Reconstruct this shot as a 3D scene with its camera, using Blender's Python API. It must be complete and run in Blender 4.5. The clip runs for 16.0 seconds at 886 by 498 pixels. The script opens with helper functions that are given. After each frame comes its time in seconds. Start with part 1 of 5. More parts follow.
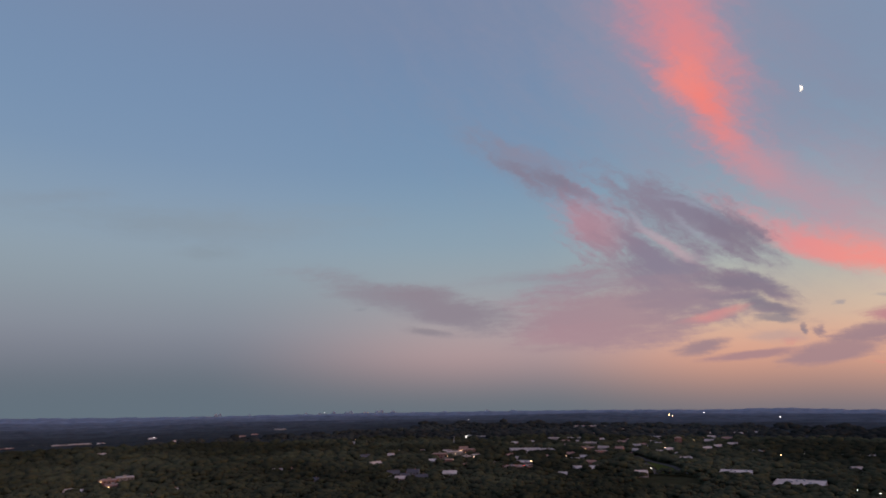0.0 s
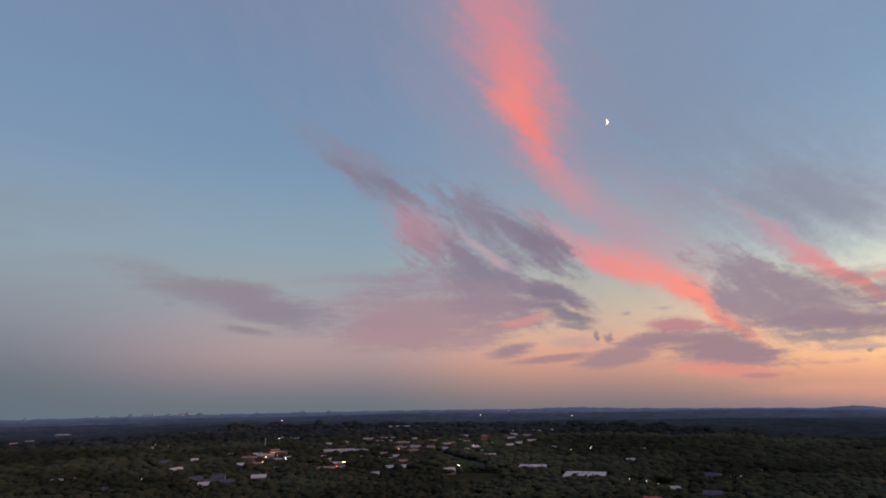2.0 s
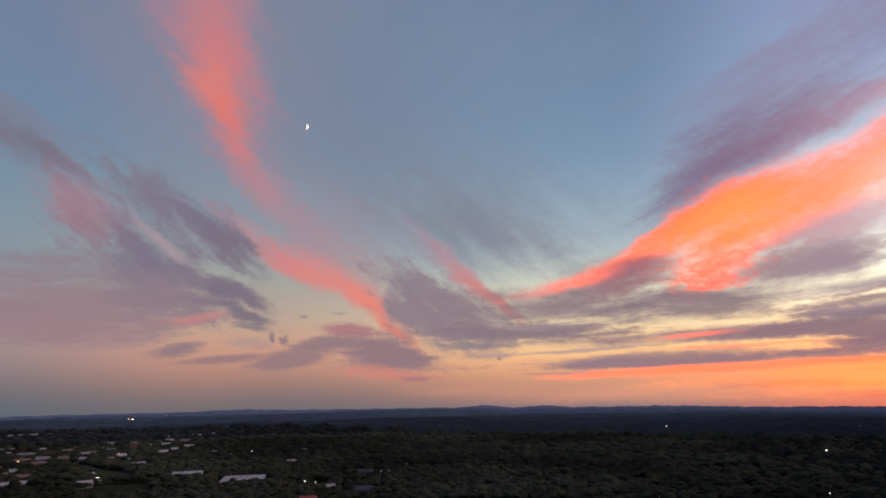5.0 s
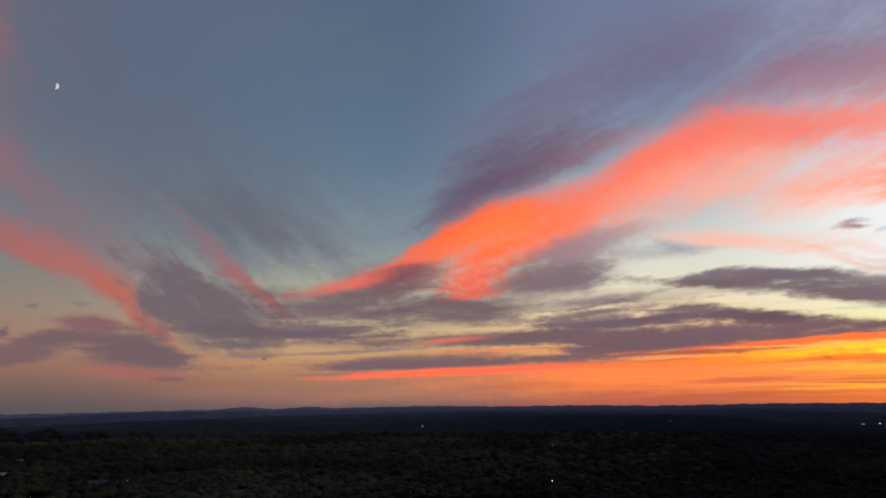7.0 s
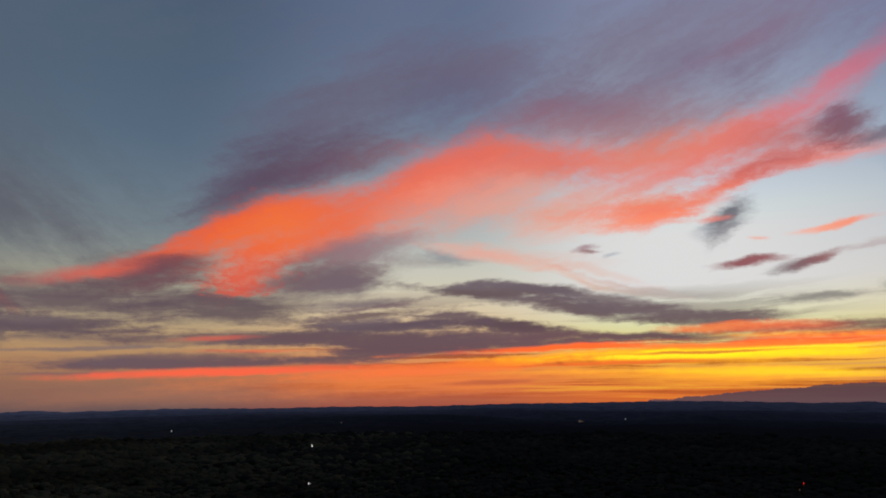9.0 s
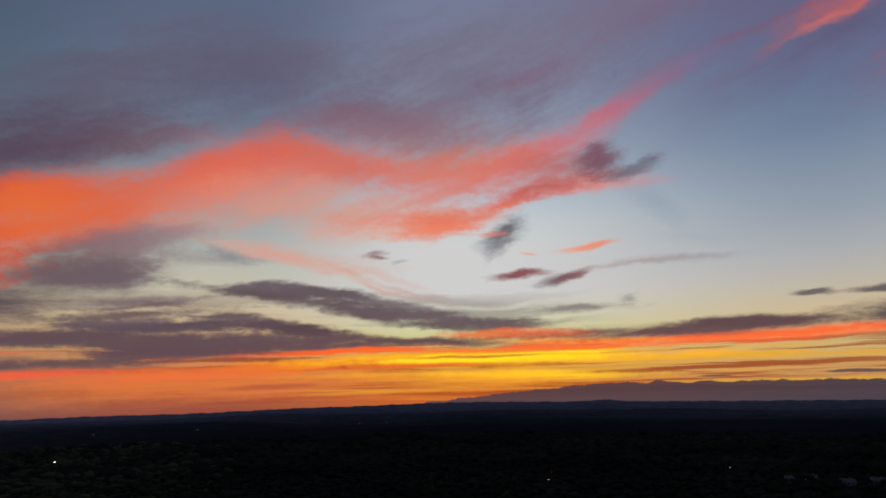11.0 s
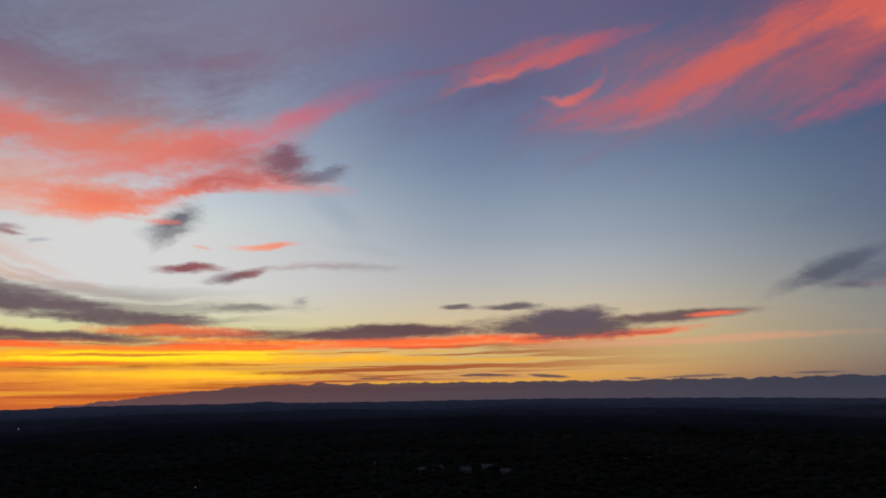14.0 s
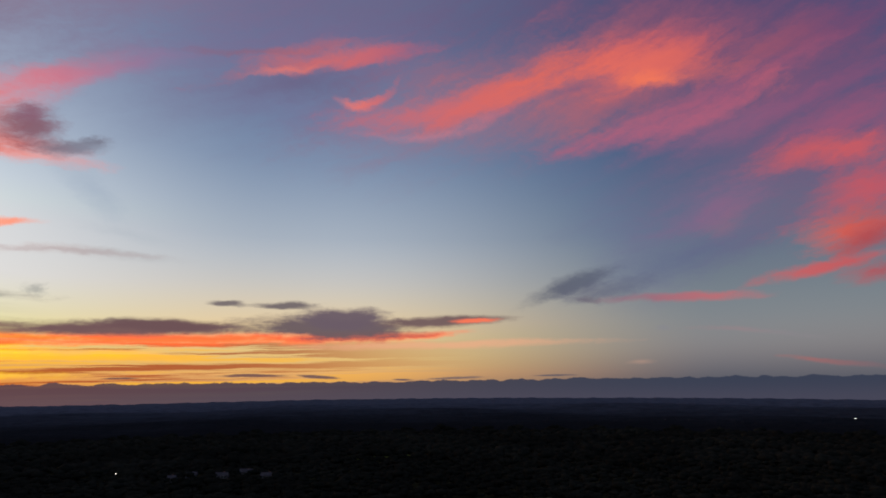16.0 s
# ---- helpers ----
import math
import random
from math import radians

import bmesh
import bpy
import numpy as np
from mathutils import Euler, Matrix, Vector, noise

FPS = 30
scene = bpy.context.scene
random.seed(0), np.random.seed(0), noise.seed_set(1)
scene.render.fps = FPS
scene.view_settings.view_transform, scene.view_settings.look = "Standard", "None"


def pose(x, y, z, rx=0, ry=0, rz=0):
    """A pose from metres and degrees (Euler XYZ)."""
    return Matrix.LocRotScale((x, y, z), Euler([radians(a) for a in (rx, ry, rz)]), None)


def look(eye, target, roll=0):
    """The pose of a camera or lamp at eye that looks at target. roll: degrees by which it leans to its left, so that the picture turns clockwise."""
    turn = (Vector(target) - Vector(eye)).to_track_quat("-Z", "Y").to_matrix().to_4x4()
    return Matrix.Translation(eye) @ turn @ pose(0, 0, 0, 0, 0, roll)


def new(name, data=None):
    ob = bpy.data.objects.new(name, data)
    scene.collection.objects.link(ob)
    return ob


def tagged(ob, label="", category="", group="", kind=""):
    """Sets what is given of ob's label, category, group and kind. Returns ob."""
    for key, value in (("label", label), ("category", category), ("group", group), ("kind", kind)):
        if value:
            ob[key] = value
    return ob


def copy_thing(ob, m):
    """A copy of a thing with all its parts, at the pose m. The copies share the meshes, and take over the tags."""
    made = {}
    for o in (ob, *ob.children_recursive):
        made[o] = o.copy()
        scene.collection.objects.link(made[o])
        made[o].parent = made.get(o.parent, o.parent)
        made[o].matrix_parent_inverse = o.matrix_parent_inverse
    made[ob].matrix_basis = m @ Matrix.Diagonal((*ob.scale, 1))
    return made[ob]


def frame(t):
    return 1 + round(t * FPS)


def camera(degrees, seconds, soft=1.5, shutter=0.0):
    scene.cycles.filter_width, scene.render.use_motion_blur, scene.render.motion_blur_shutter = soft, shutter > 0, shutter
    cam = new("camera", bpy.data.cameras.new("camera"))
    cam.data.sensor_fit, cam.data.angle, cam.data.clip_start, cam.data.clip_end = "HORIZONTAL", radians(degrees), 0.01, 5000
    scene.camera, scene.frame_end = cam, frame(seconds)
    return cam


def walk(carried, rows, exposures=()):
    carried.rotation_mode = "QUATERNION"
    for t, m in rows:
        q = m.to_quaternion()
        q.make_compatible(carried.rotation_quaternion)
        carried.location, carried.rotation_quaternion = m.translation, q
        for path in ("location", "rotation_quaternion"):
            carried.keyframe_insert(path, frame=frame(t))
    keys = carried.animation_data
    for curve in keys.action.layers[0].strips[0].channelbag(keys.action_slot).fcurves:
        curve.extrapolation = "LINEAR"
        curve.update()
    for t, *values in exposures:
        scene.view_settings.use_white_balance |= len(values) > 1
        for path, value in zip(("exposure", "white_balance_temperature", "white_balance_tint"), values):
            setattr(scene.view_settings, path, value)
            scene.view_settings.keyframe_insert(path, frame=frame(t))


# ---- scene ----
EYE = (0.0, 0.0, 110.0)
cam = camera(71.05, 16.0, soft=1.8)
PATH = [
    (0.0, pose(*EYE, 102.745, 0.922, -2.298)),
    (0.5, pose(*EYE, 102.694, 0.872, -6.002)),
    (1.0, pose(*EYE, 102.667, 0.913, -9.968)),
    (1.5, pose(*EYE, 102.621, 0.817, -13.953)),
    (2.0, pose(*EYE, 102.569, 0.812, -18.587)),
    (2.5, pose(*EYE, 102.538, 0.696, -23.229)),
    (3.0, pose(*EYE, 102.487, 0.659, -27.926)),
    (3.5, pose(*EYE, 102.448, 0.583, -32.671)),
    (4.0, pose(*EYE, 102.431, 0.571, -37.550)),
    (6.5, pose(*EYE, 102.346, 0.377, -63.466)),
    (7.0, pose(*EYE, 102.335, 0.330, -68.692)),
    (7.5, pose(*EYE, 102.309, 0.334, -73.916)),
    (8.0, pose(*EYE, 102.372, 0.120, -79.132)),
    (8.5, pose(*EYE, 102.387, 0.087, -84.371)),
    (9.0, pose(*EYE, 102.391, 0.100, -89.651)),
    (11.5, pose(*EYE, 102.550, 0.930, -113.850)),
    (12.0, pose(*EYE, 102.492, 0.919, -118.725)),
    (12.5, pose(*EYE, 102.452, 0.861, -123.698)),
    (13.0, pose(*EYE, 102.419, 0.831, -128.682)),
    (13.5, pose(*EYE, 102.389, 0.735, -133.756)),
    (14.0, pose(*EYE, 102.342, 0.706, -138.841)),
    (14.5, pose(*EYE, 102.288, 0.749, -143.874)),
    (15.0, pose(*EYE, 102.227, 0.714, -149.021)),
    (15.5, pose(*EYE, 102.239, 0.572, -154.210)),
    (16.0, pose(*EYE, 102.218, 0.563, -159.434)),
]
EXPOSURES = [(0.0, 0.92), (2.5, 0.95), (4.2, 0.88), (6.3, 0.14), (7.0, -0.06), (8.0, -0.26), (9.2, -0.44), (11.3, -0.62), (13.0, -0.57), (14.5, -0.44), (16.0, -0.28)]
walk(cam, PATH, EXPOSURES)


# ---- sky: a dusk gradient with drifting cloud, all in the world ----
STOPS = 0.9  # how far the first seconds were exposed above the rest


def lin(code, gain=1.0):
    c = [int(code[i:i + 2], 16) / 255 for i in (0, 2, 4)]
    return [gain * (v / 12.92 if v <= 0.04045 else ((v + 0.055) / 1.055) ** 2.4) for v in c]


world = bpy.data.worlds.new("dusk_sky")
scene.world = world
world.use_nodes = True
tree = world.node_tree


def node(kind, tr=None, **sets):
    n = (tr or tree).nodes.new(kind)
    for k, v in sets.items():
        setattr(n, k, v)
    return n


def plug(n, i, v, tr=None):
    if isinstance(v, bpy.types.NodeSocket):
        (tr or tree).links.new(v, n.inputs[i])
    else:
        n.inputs[i].default_value = v


def calc(op, *args):
    n = node("ShaderNodeMath", operation=op)
    for i, a in enumerate(args):
        plug(n, i, a)
    return n.outputs[0]


def vcalc(op, *args):
    n = node("ShaderNodeVectorMath", operation=op)
    for i, a in enumerate(args):
        plug(n, i, a)
    return n.outputs["Value" if op in ("DOT_PRODUCT", "LENGTH") else "Vector"]


def smooth(v, lo, hi, a=0.0, b=1.0):
    n = node("ShaderNodeMapRange", interpolation_type="SMOOTHSTEP")
    for i, x in enumerate((v, lo, hi, a, b)):
        plug(n, i, x)
    return n.outputs[0]


def blend(fac, a, b):
    n = node("ShaderNodeMix", data_type="RGBA")
    plug(n, 0, fac)
    for i, c in ((6, a), (7, b)):
        plug(n, i, c if isinstance(c, bpy.types.NodeSocket) else (*c, 1))
    return n.outputs[2]


def fractal(vector, scale, detail, rough=0.55):
    n = node("ShaderNodeTexNoise")
    plug(n, "Vector", vector)
    plug(n, "Scale", scale)
    plug(n, "Detail", detail)
    plug(n, "Roughness", rough)
    return n


def slanted(place, angle, along, across, shift):
    """Streak coordinates: long along the angle (degrees), narrow across it."""
    c, s = math.cos(radians(angle)), math.sin(radians(angle))
    parts = (vcalc("DOT_PRODUCT", place, (c * along, s * along, 0)), vcalc("DOT_PRODUCT", place, (-s * across, c * across, 0)), shift)
    n = node("ShaderNodeCombineXYZ")
    for i, v in enumerate(parts):
        plug(n, i, v)
    return n.outputs[0]


way = node("ShaderNodeTexCoord").outputs["Generated"]
axes = node("ShaderNodeSeparateXYZ")
plug(axes, 0, way)
azimuth = calc("MULTIPLY_ADD", calc("ARCTAN2", calc("MULTIPLY", axes.outputs[1], -1.0), axes.outputs[0]), 57.29578, 90.0)
height = calc("MULTIPLY", calc("ARCSINE", axes.outputs[2]), 57.29578)
place = node("ShaderNodeCombineXYZ")
for i, v in enumerate((azimuth, height, 1.0)):
    plug(place, i, v)
place = place.outputs[0]

# clear sky: colour by height over the horizon, for nine bearings round the place
LEVELS = (-3.0, -1.0, 1.0, 3.0, 5.5, 9.0, 13.0, 20.0, 32.0, 60.0)


def ramp(codes, gain):
    level_in = calc("DIVIDE", calc("ADD", height, 3.0), 63.0)
    n = node("ShaderNodeValToRGB")
    n.color_ramp.interpolation = "B_SPLINE"
    el = n.color_ramp.elements
    while len(el) < len(LEVELS):
        el.new(0.5)
    for e, level, code in zip(el, LEVELS, codes.split()):
        e.position, e.color = (level + 3) / 63, (*lin(code, gain), 1)
    plug(n, 0, level_in)
    return n.outputs[0]


EARLY = 0.5 ** STOPS
BEARINGS = (
    (-22, ramp("66747f 64727e 68737e 787e8b 888d9a 8f9ca6 92a4b3 7a96b6 748cae 8a8496", EARLY)),
    (8, ramp("66727d 6c747d 94868b b49a9c aca0a4 9aa3aa 90a6b4 7696b6 7289ac 8a8496", EARLY)),
    (30, ramp("6a707c 8a7b7d c09486 e2a891 d6b8a2 b6b6ae 9cb0b8 829db6 7a92b0 8f8798", EARLY)),
    (62, ramp("665c66 8e6e68 c88c6a e0b07c dac49c babcac 8c9eaa 6a829a 4e6886 706c80", 0.92)),
    (88, ramp("8a5048 b85c46 e07a4c eca062 e6ca9c dad7c4 bec4c2 869aae 546c90 746878", 1.27)),
    (110, ramp("b05838 d0682c f58a38 f9b055 f2dcae ece8dc d4dcdf a6b2c2 6c789a 746878", 1.54)),
    (146, ramp("6a5858 9a745a ecae66 f2c27e e0ca9e c2c2c2 a4b0be 7489a8 56688f 746878", 1.34)),
    (186, ramp("40485a 4c5466 7a7880 9c989a 949ca2 7e8d9b 6a7e9a 4c6a94 3e5688 746878", 0.95)),
    (240, ramp("4a5668 505a6c 60697c 6c7888 6f8090 6c8098 60789a 4a6c94 3c5884 746878", 1.0)),
)
colour = BEARINGS[0][1]
for (a, _), (b, tint) in zip(BEARINGS, BEARINGS[1:]):
    colour = blend(smooth(azimuth, a + 2.0, b - 2.0), colour, tint)
air = node("ShaderNodeTexSky", sky_type="NISHITA", sun_disc=False, sun_elevation=radians(0.5), sun_rotation=radians(118))
thin_air = vcalc("SCALE", air.outputs[0])
tree.nodes[-1].inputs["Scale"].default_value = 0.05
colour = blend(0.06, colour, thin_air)

# noise that frays the clouds: two warps, and streaks in three directions
lift = smooth(height, -1.0, 16.0, 0.12, 1.0)
bend_size = node("ShaderNodeCombineXYZ")
plug(bend_size, 0, 1.0)
plug(bend_size, 1, lift)
broad = vcalc("SUBTRACT", fractal(slanted(place, 0, 0.10, 0.16, 3.0), 1.0, 2.0).outputs["Color"], (0.5, 0.5, 0.5))
fine = vcalc("SUBTRACT", fractal(slanted(place, 0, 0.45, 0.9, 7.0), 1.0, 6.0, 0.65).outputs["Color"], (0.5, 0.5, 0.5))
frayed = vcalc("ADD", place, vcalc("MULTIPLY", vcalc("MULTIPLY_ADD", broad, (2.2, 2.0, 0.0), vcalc("MULTIPLY", fine, (1.4, 1.1, 0.0))), bend_size.outputs[0]))
low = vcalc("MULTIPLY", frayed, (1.0, 1.0, 0.0))
GRAIN = {
    "B": fractal(slanted(low, 2, 0.10, 0.75, 1.0), 1.0, 5.0, 0.6).outputs["Fac"],
    "C": fractal(slanted(low, 20, 0.08, 0.42, 2.0), 1.0, 5.0, 0.56).outputs["Fac"],
    "D": fractal(slanted(low, -42, 0.12, 0.40, 4.0), 1.0, 5.0, 0.6).outputs["Fac"],
    "G": fractal(slanted(low, -36, 0.30, 0.85, 6.0), 1.0, 5.0, 0.58).outputs["Fac"],
    "E": fractal(slanted(low, 0, 0.9, 1.8, 5.0), 1.0, 5.0, 0.65).outputs["Fac"],
}
ruffle = GRAIN["E"]


def cloud_group():
    """The shader of one cloud, shared by all: an ellipse in sky degrees, bent, frayed by the grain and laid over what is behind it."""
    global tree
    group = bpy.data.node_groups.new("cloud", "ShaderNodeTree")
    for name, kind in (("Place", "NodeSocketVector"), ("Grain", "NodeSocketFloat"), ("Ruffle", "NodeSocketFloat"), ("Behind", "NodeSocketColor"),
                       ("Along", "NodeSocketVector"), ("Across", "NodeSocketVector"), ("Bend", "NodeSocketFloat"), ("Skew", "NodeSocketFloat"), ("Fray", "NodeSocketFloat"),
                       ("Rim", "NodeSocketFloat"), ("Core", "NodeSocketFloat"), ("Dense", "NodeSocketFloat"), ("Tint", "NodeSocketColor"), ("Far Tint", "NodeSocketColor")):
        group.interface.new_socket(name, in_out="INPUT", socket_type=kind)
    group.interface.new_socket("Sky", in_out="OUTPUT", socket_type="NodeSocketColor")
    outer, tree = tree, group
    g = node("NodeGroupInput").outputs
    u = vcalc("DOT_PRODUCT", g["Place"], g["Along"])
    uu = calc("MULTIPLY", u, u)
    v = calc("MULTIPLY_ADD", calc("SUBTRACT", uu, 0.4), g["Bend"], vcalc("DOT_PRODUCT", g["Place"], g["Across"]))
    v = calc("MULTIPLY_ADD", calc("ABSOLUTE", v), g["Skew"], v)
    reach = calc("SQRT", calc("MULTIPLY_ADD", v, v, uu))
    inside = calc("SUBTRACT", calc("MULTIPLY_ADD", calc("SUBTRACT", g["Grain"], 0.5), g["Fray"], 1.0), reach)
    inside = calc("ADD", inside, calc("MULTIPLY", calc("SUBTRACT", g["Ruffle"], 0.5), calc("MULTIPLY", g["Fray"], 0.34)))
    cover = calc("MULTIPLY", smooth(inside, g["Rim"], g["Core"]), g["Dense"])
    tint = blend(smooth(u, -0.8, 0.8), g["Tint"], g["Far Tint"])
    plug(node("NodeGroupOutput"), 0, blend(cover, g["Behind"], tint))
    tree = outer
    return group


CLOUD = cloud_group()
laid_so_far = 0


def laid(az, el, length, width, angle, near, far, dense, grain, soft, bend, fray, skew):
    """One cloud, as half length and half width in degrees of sky round (az, el), leaning by the angle."""
    global colour, frayed, laid_so_far
    c, s = math.cos(radians(angle)), math.sin(radians(angle))
    laid_so_far += 1
    if laid_so_far % 8 == 0:  # a nudge far too small to see, that has the sky worked out cloud after cloud and so keeps the shader small
        frayed = vcalc("MULTIPLY_ADD", colour, (1e-7, 1e-7, 0.0), frayed)
    fray = 0.60 if fray < 0.66 else 0.76 if fray < 0.86 else 0.96  # few steps, so that clouds share their noise
    n = node("ShaderNodeGroup", node_tree=CLOUD)
    along = (c / length, s / length, -(az * c + el * s) / length)
    across = (-s / width, c / width, (az * s - el * c) / width)
    for name, v in (("Place", frayed), ("Grain", GRAIN[grain]), ("Ruffle", ruffle), ("Behind", colour), ("Along", along), ("Across", across),
                    ("Bend", bend / width), ("Skew", skew), ("Fray", 2.4 * fray), ("Rim", -0.6 * soft), ("Core", 0.15 + 1.1 * soft), ("Dense", dense), ("Tint", (*near, 1)), ("Far Tint", (*far, 1))):
        plug(n, name, v)
    colour = n.outputs[0]


def cloud(az, el, length, width, angle, code, gain=1.0, dense=0.9, grain="B", soft=0.5, bend=0.0, fray=0.8):
    """A straight or slightly bent cloud of one tint, by its middle."""
    laid(az, el, length, width, angle, lin(code, gain), lin(code, gain), dense, grain, soft, bend, fray, 0.0)


def wisp(first, middle, last, width, near, far, gain, dense, grain, soft, fray, skew):
    """A drawn-out cloud through three places of the sky, its tint running from one end to the other; skew hardens the upper or the lower side."""
    a, m, b = Vector(first), Vector(middle), Vector(last)
    d = (b - a) / 2
    chord = (a + b) / 2
    side = Vector((-d.y, d.x)).normalized()
    bend = (m - chord).dot(side)
    c = chord + side * bend * 0.6
    laid(c.x, c.y, d.length, width, math.degrees(math.atan2(d.y, d.x)), lin(near, gain), lin(far, gain), dense, grain, soft, bend, fray, skew)


# fine glowing layers low over the place where the sun went down
layers = fractal(slanted(low, 0.5, 0.035, 1.6, 9.0), 1.0, 4.0, 0.6).outputs["Fac"]
glow_zone = calc("MULTIPLY", calc("MULTIPLY", smooth(height, 4.6, 3.2), smooth(height, -1.7, 0.0)), calc("MULTIPLY", smooth(azimuth, 60.0, 95.0), smooth(azimuth, 165.0, 138.0)))
colour = blend(calc("MULTIPLY", glow_zone, smooth(layers, 0.52, 0.43, 0.0, 0.85)), colour, lin("b84c28"))
colour = blend(calc("MULTIPLY", calc("MULTIPLY", glow_zone, smooth(azimuth, 84.0, 108.0)), smooth(layers, 0.52, 0.60, 0.0, 0.8)), colour, lin("ffb838", 1.2))
# long drawn-out grey bands above the glow
bands = fractal(slanted(low, 1.5, 0.04, 0.65, 13.0), 1.0, 5.0, 0.54).outputs["Fac"]
band_zone = calc("MULTIPLY", calc("MULTIPLY", smooth(height, 2.6, 4.0), smooth(height, 9.5, 6.0)), calc("MULTIPLY", smooth(azimuth, 42.0, 62.0), smooth(azimuth, 128.0, 112.0)))
colour = blend(calc("MULTIPLY", band_zone, smooth(bands, 0.50, 0.62, 0.0, 0.55)), colour, lin("78666c"))
# veils
wisp((6.07, 36.55), (25.77, 31.43), (45.40, 19.44), 13.88, "9091a6", "9092a4", 0.52, 0.72, "D", 1.26, 0.50, 0.00)
wisp((33.95, 28.77), (45.40, 19.44), (58.01, 11.80), 8.31, "8f90a2", "969ba6", 0.52, 0.66, "D", 1.26, 0.60, 0.00)
wisp((42.79, 16.52), (49.12, 14.64), (56.29, 11.68), 1.99, "94909a", "9a969e", 0.52, 0.60, "D", 1.15, 0.80, 0.00)
wisp((33.94, 30.63), (53.27, 29.77), (69.42, 30.04), 6.26, "8794ac", "98a2b0", 0.53, 0.50, "C", 1.26, 0.60, 0.00)
wisp((44.50, 17.75), (53.31, 14.48), (59.86, 11.84), 2.16, "948f9a", "9c969e", 0.53, 0.60, "D", 1.15, 0.80, 0.00)
wisp((-30.41, 13.97), (-22.00, 13.98), (-6.24, 15.11), 1.50, "848f99", "8b96a0", 0.53, 0.50, "B", 1.03, 0.70, 0.00)
wisp((-21.38, 11.82), (-18.59, 12.04), (-15.79, 12.26), 0.50, "838d96", "838d96", 0.53, 0.35, "B", 1.03, 0.60, 0.00)
wisp((-36.29, 14.37), (-32.05, 14.98), (-26.56, 16.07), 0.64, "858f9c", "858f9c", 0.53, 0.30, "B", 1.15, 0.60, 0.00)
wisp((42.24, 16.45), (49.85, 14.32), (59.56, 11.77), 2.93, "676871", "6c6a74", 1.04, 0.55, "D", 1.15, 0.80, 0.00)
wisp((45.26, 18.26), (51.22, 15.92), (60.03, 13.85), 4.61, "5f6a7a", "66707e", 1.04, 0.40, "D", 1.26, 0.70, 0.00)
wisp((24.59, 27.73), (37.80, 25.24), (64.04, 32.33), 11.30, "4e627e", "587088", 1.04, 0.35, "D", 1.26, 0.60, 0.00)
wisp((67.11, 17.79), (80.09, 25.74), (99.47, 29.86), 6.97, "62647c", "74758a", 1.20, 0.60, "C", 1.26, 0.60, 0.00)
wisp((68.63, 19.40), (77.84, 23.50), (88.99, 24.90), 3.37, "665c72", "706478", 1.20, 0.70, "C", 1.15, 0.70, 0.00)
wisp((82.93, 27.16), (91.36, 28.57), (99.32, 28.29), 2.68, "6a6478", "757080", 1.20, 0.60, "C", 1.15, 0.70, 0.00)
wisp((96.63, 27.04), (108.92, 27.97), (119.14, 28.27), 4.70, "7c7888", "857a88", 1.20, 0.50, "C", 1.26, 0.60, 0.00)
wisp((98.92, 23.66), (107.41, 22.96), (117.22, 23.63), 2.68, "94828e", "9c8490", 1.20, 0.55, "C", 1.15, 0.70, 0.00)
wisp((79.36, 27.35), (89.48, 28.20), (100.77, 28.45), 2.51, "6a5a6e", "6e6176", 1.33, 0.60, "C", 1.15, 0.70, 0.00)
wisp((96.16, 24.12), (104.31, 24.28), (113.22, 22.18), 2.15, "8a6676", "80687a", 1.33, 0.55, "C", 1.15, 0.70, 0.00)
wisp((101.80, 27.17), (114.79, 28.12), (125.91, 28.74), 4.01, "74687c", "806a7c", 1.33, 0.50, "C", 1.15, 0.70, 0.00)
wisp((113.18, 26.61), (118.50, 27.77), (123.03, 28.77), 0.90, "a0606a", "8a6a7c", 1.33, 0.50, "C", 1.03, 0.80, 0.00)
wisp((83.56, 25.63), (91.60, 26.59), (104.30, 25.72), 4.94, "565c78", "6a607a", 1.50, 0.60, "C", 1.26, 0.60, 0.00)
wisp((97.57, 24.72), (104.37, 24.54), (111.71, 24.01), 2.12, "705a70", "786276", 1.50, 0.60, "C", 1.15, 0.70, 0.00)
wisp((104.65, 28.09), (114.91, 27.13), (126.21, 28.22), 5.21, "706680", "746a84", 1.50, 0.60, "C", 1.26, 0.60, 0.00)
wisp((113.81, 26.58), (117.71, 25.77), (120.51, 27.30), 1.89, "6c566e", "6c566e", 1.50, 0.50, "C", 1.15, 0.80, 0.00)
wisp((118.24, 30.13), (128.07, 32.39), (139.43, 32.71), 3.44, "846a80", "8a6c80", 1.50, 0.50, "C", 1.15, 0.70, 0.00)
wisp((133.52, 27.80), (144.30, 28.33), (156.47, 30.36), 4.13, "74668a", "786488", 1.50, 0.50, "C", 1.15, 0.60, 0.00)
wisp((138.80, 25.34), (148.70, 23.61), (155.53, 24.18), 2.18, "666a8c", "6e6688", 1.50, 0.50, "C", 1.15, 0.60, 0.00)
wisp((128.97, 30.06), (149.20, 32.85), (172.10, 31.56), 5.20, "76688a", "6c587c", 1.21, 0.65, "C", 1.26, 0.50, 0.00)
wisp((127.52, 24.13), (139.93, 25.40), (151.64, 25.93), 3.60, "787694", "70688a", 1.21, 0.50, "C", 1.26, 0.60, 0.00)
wisp((166.52, 32.95), (184.97, 29.50), (200.92, 25.41), 5.30, "6c5074", "503f68", 1.21, 0.85, "C", 1.26, 0.50, 0.00)
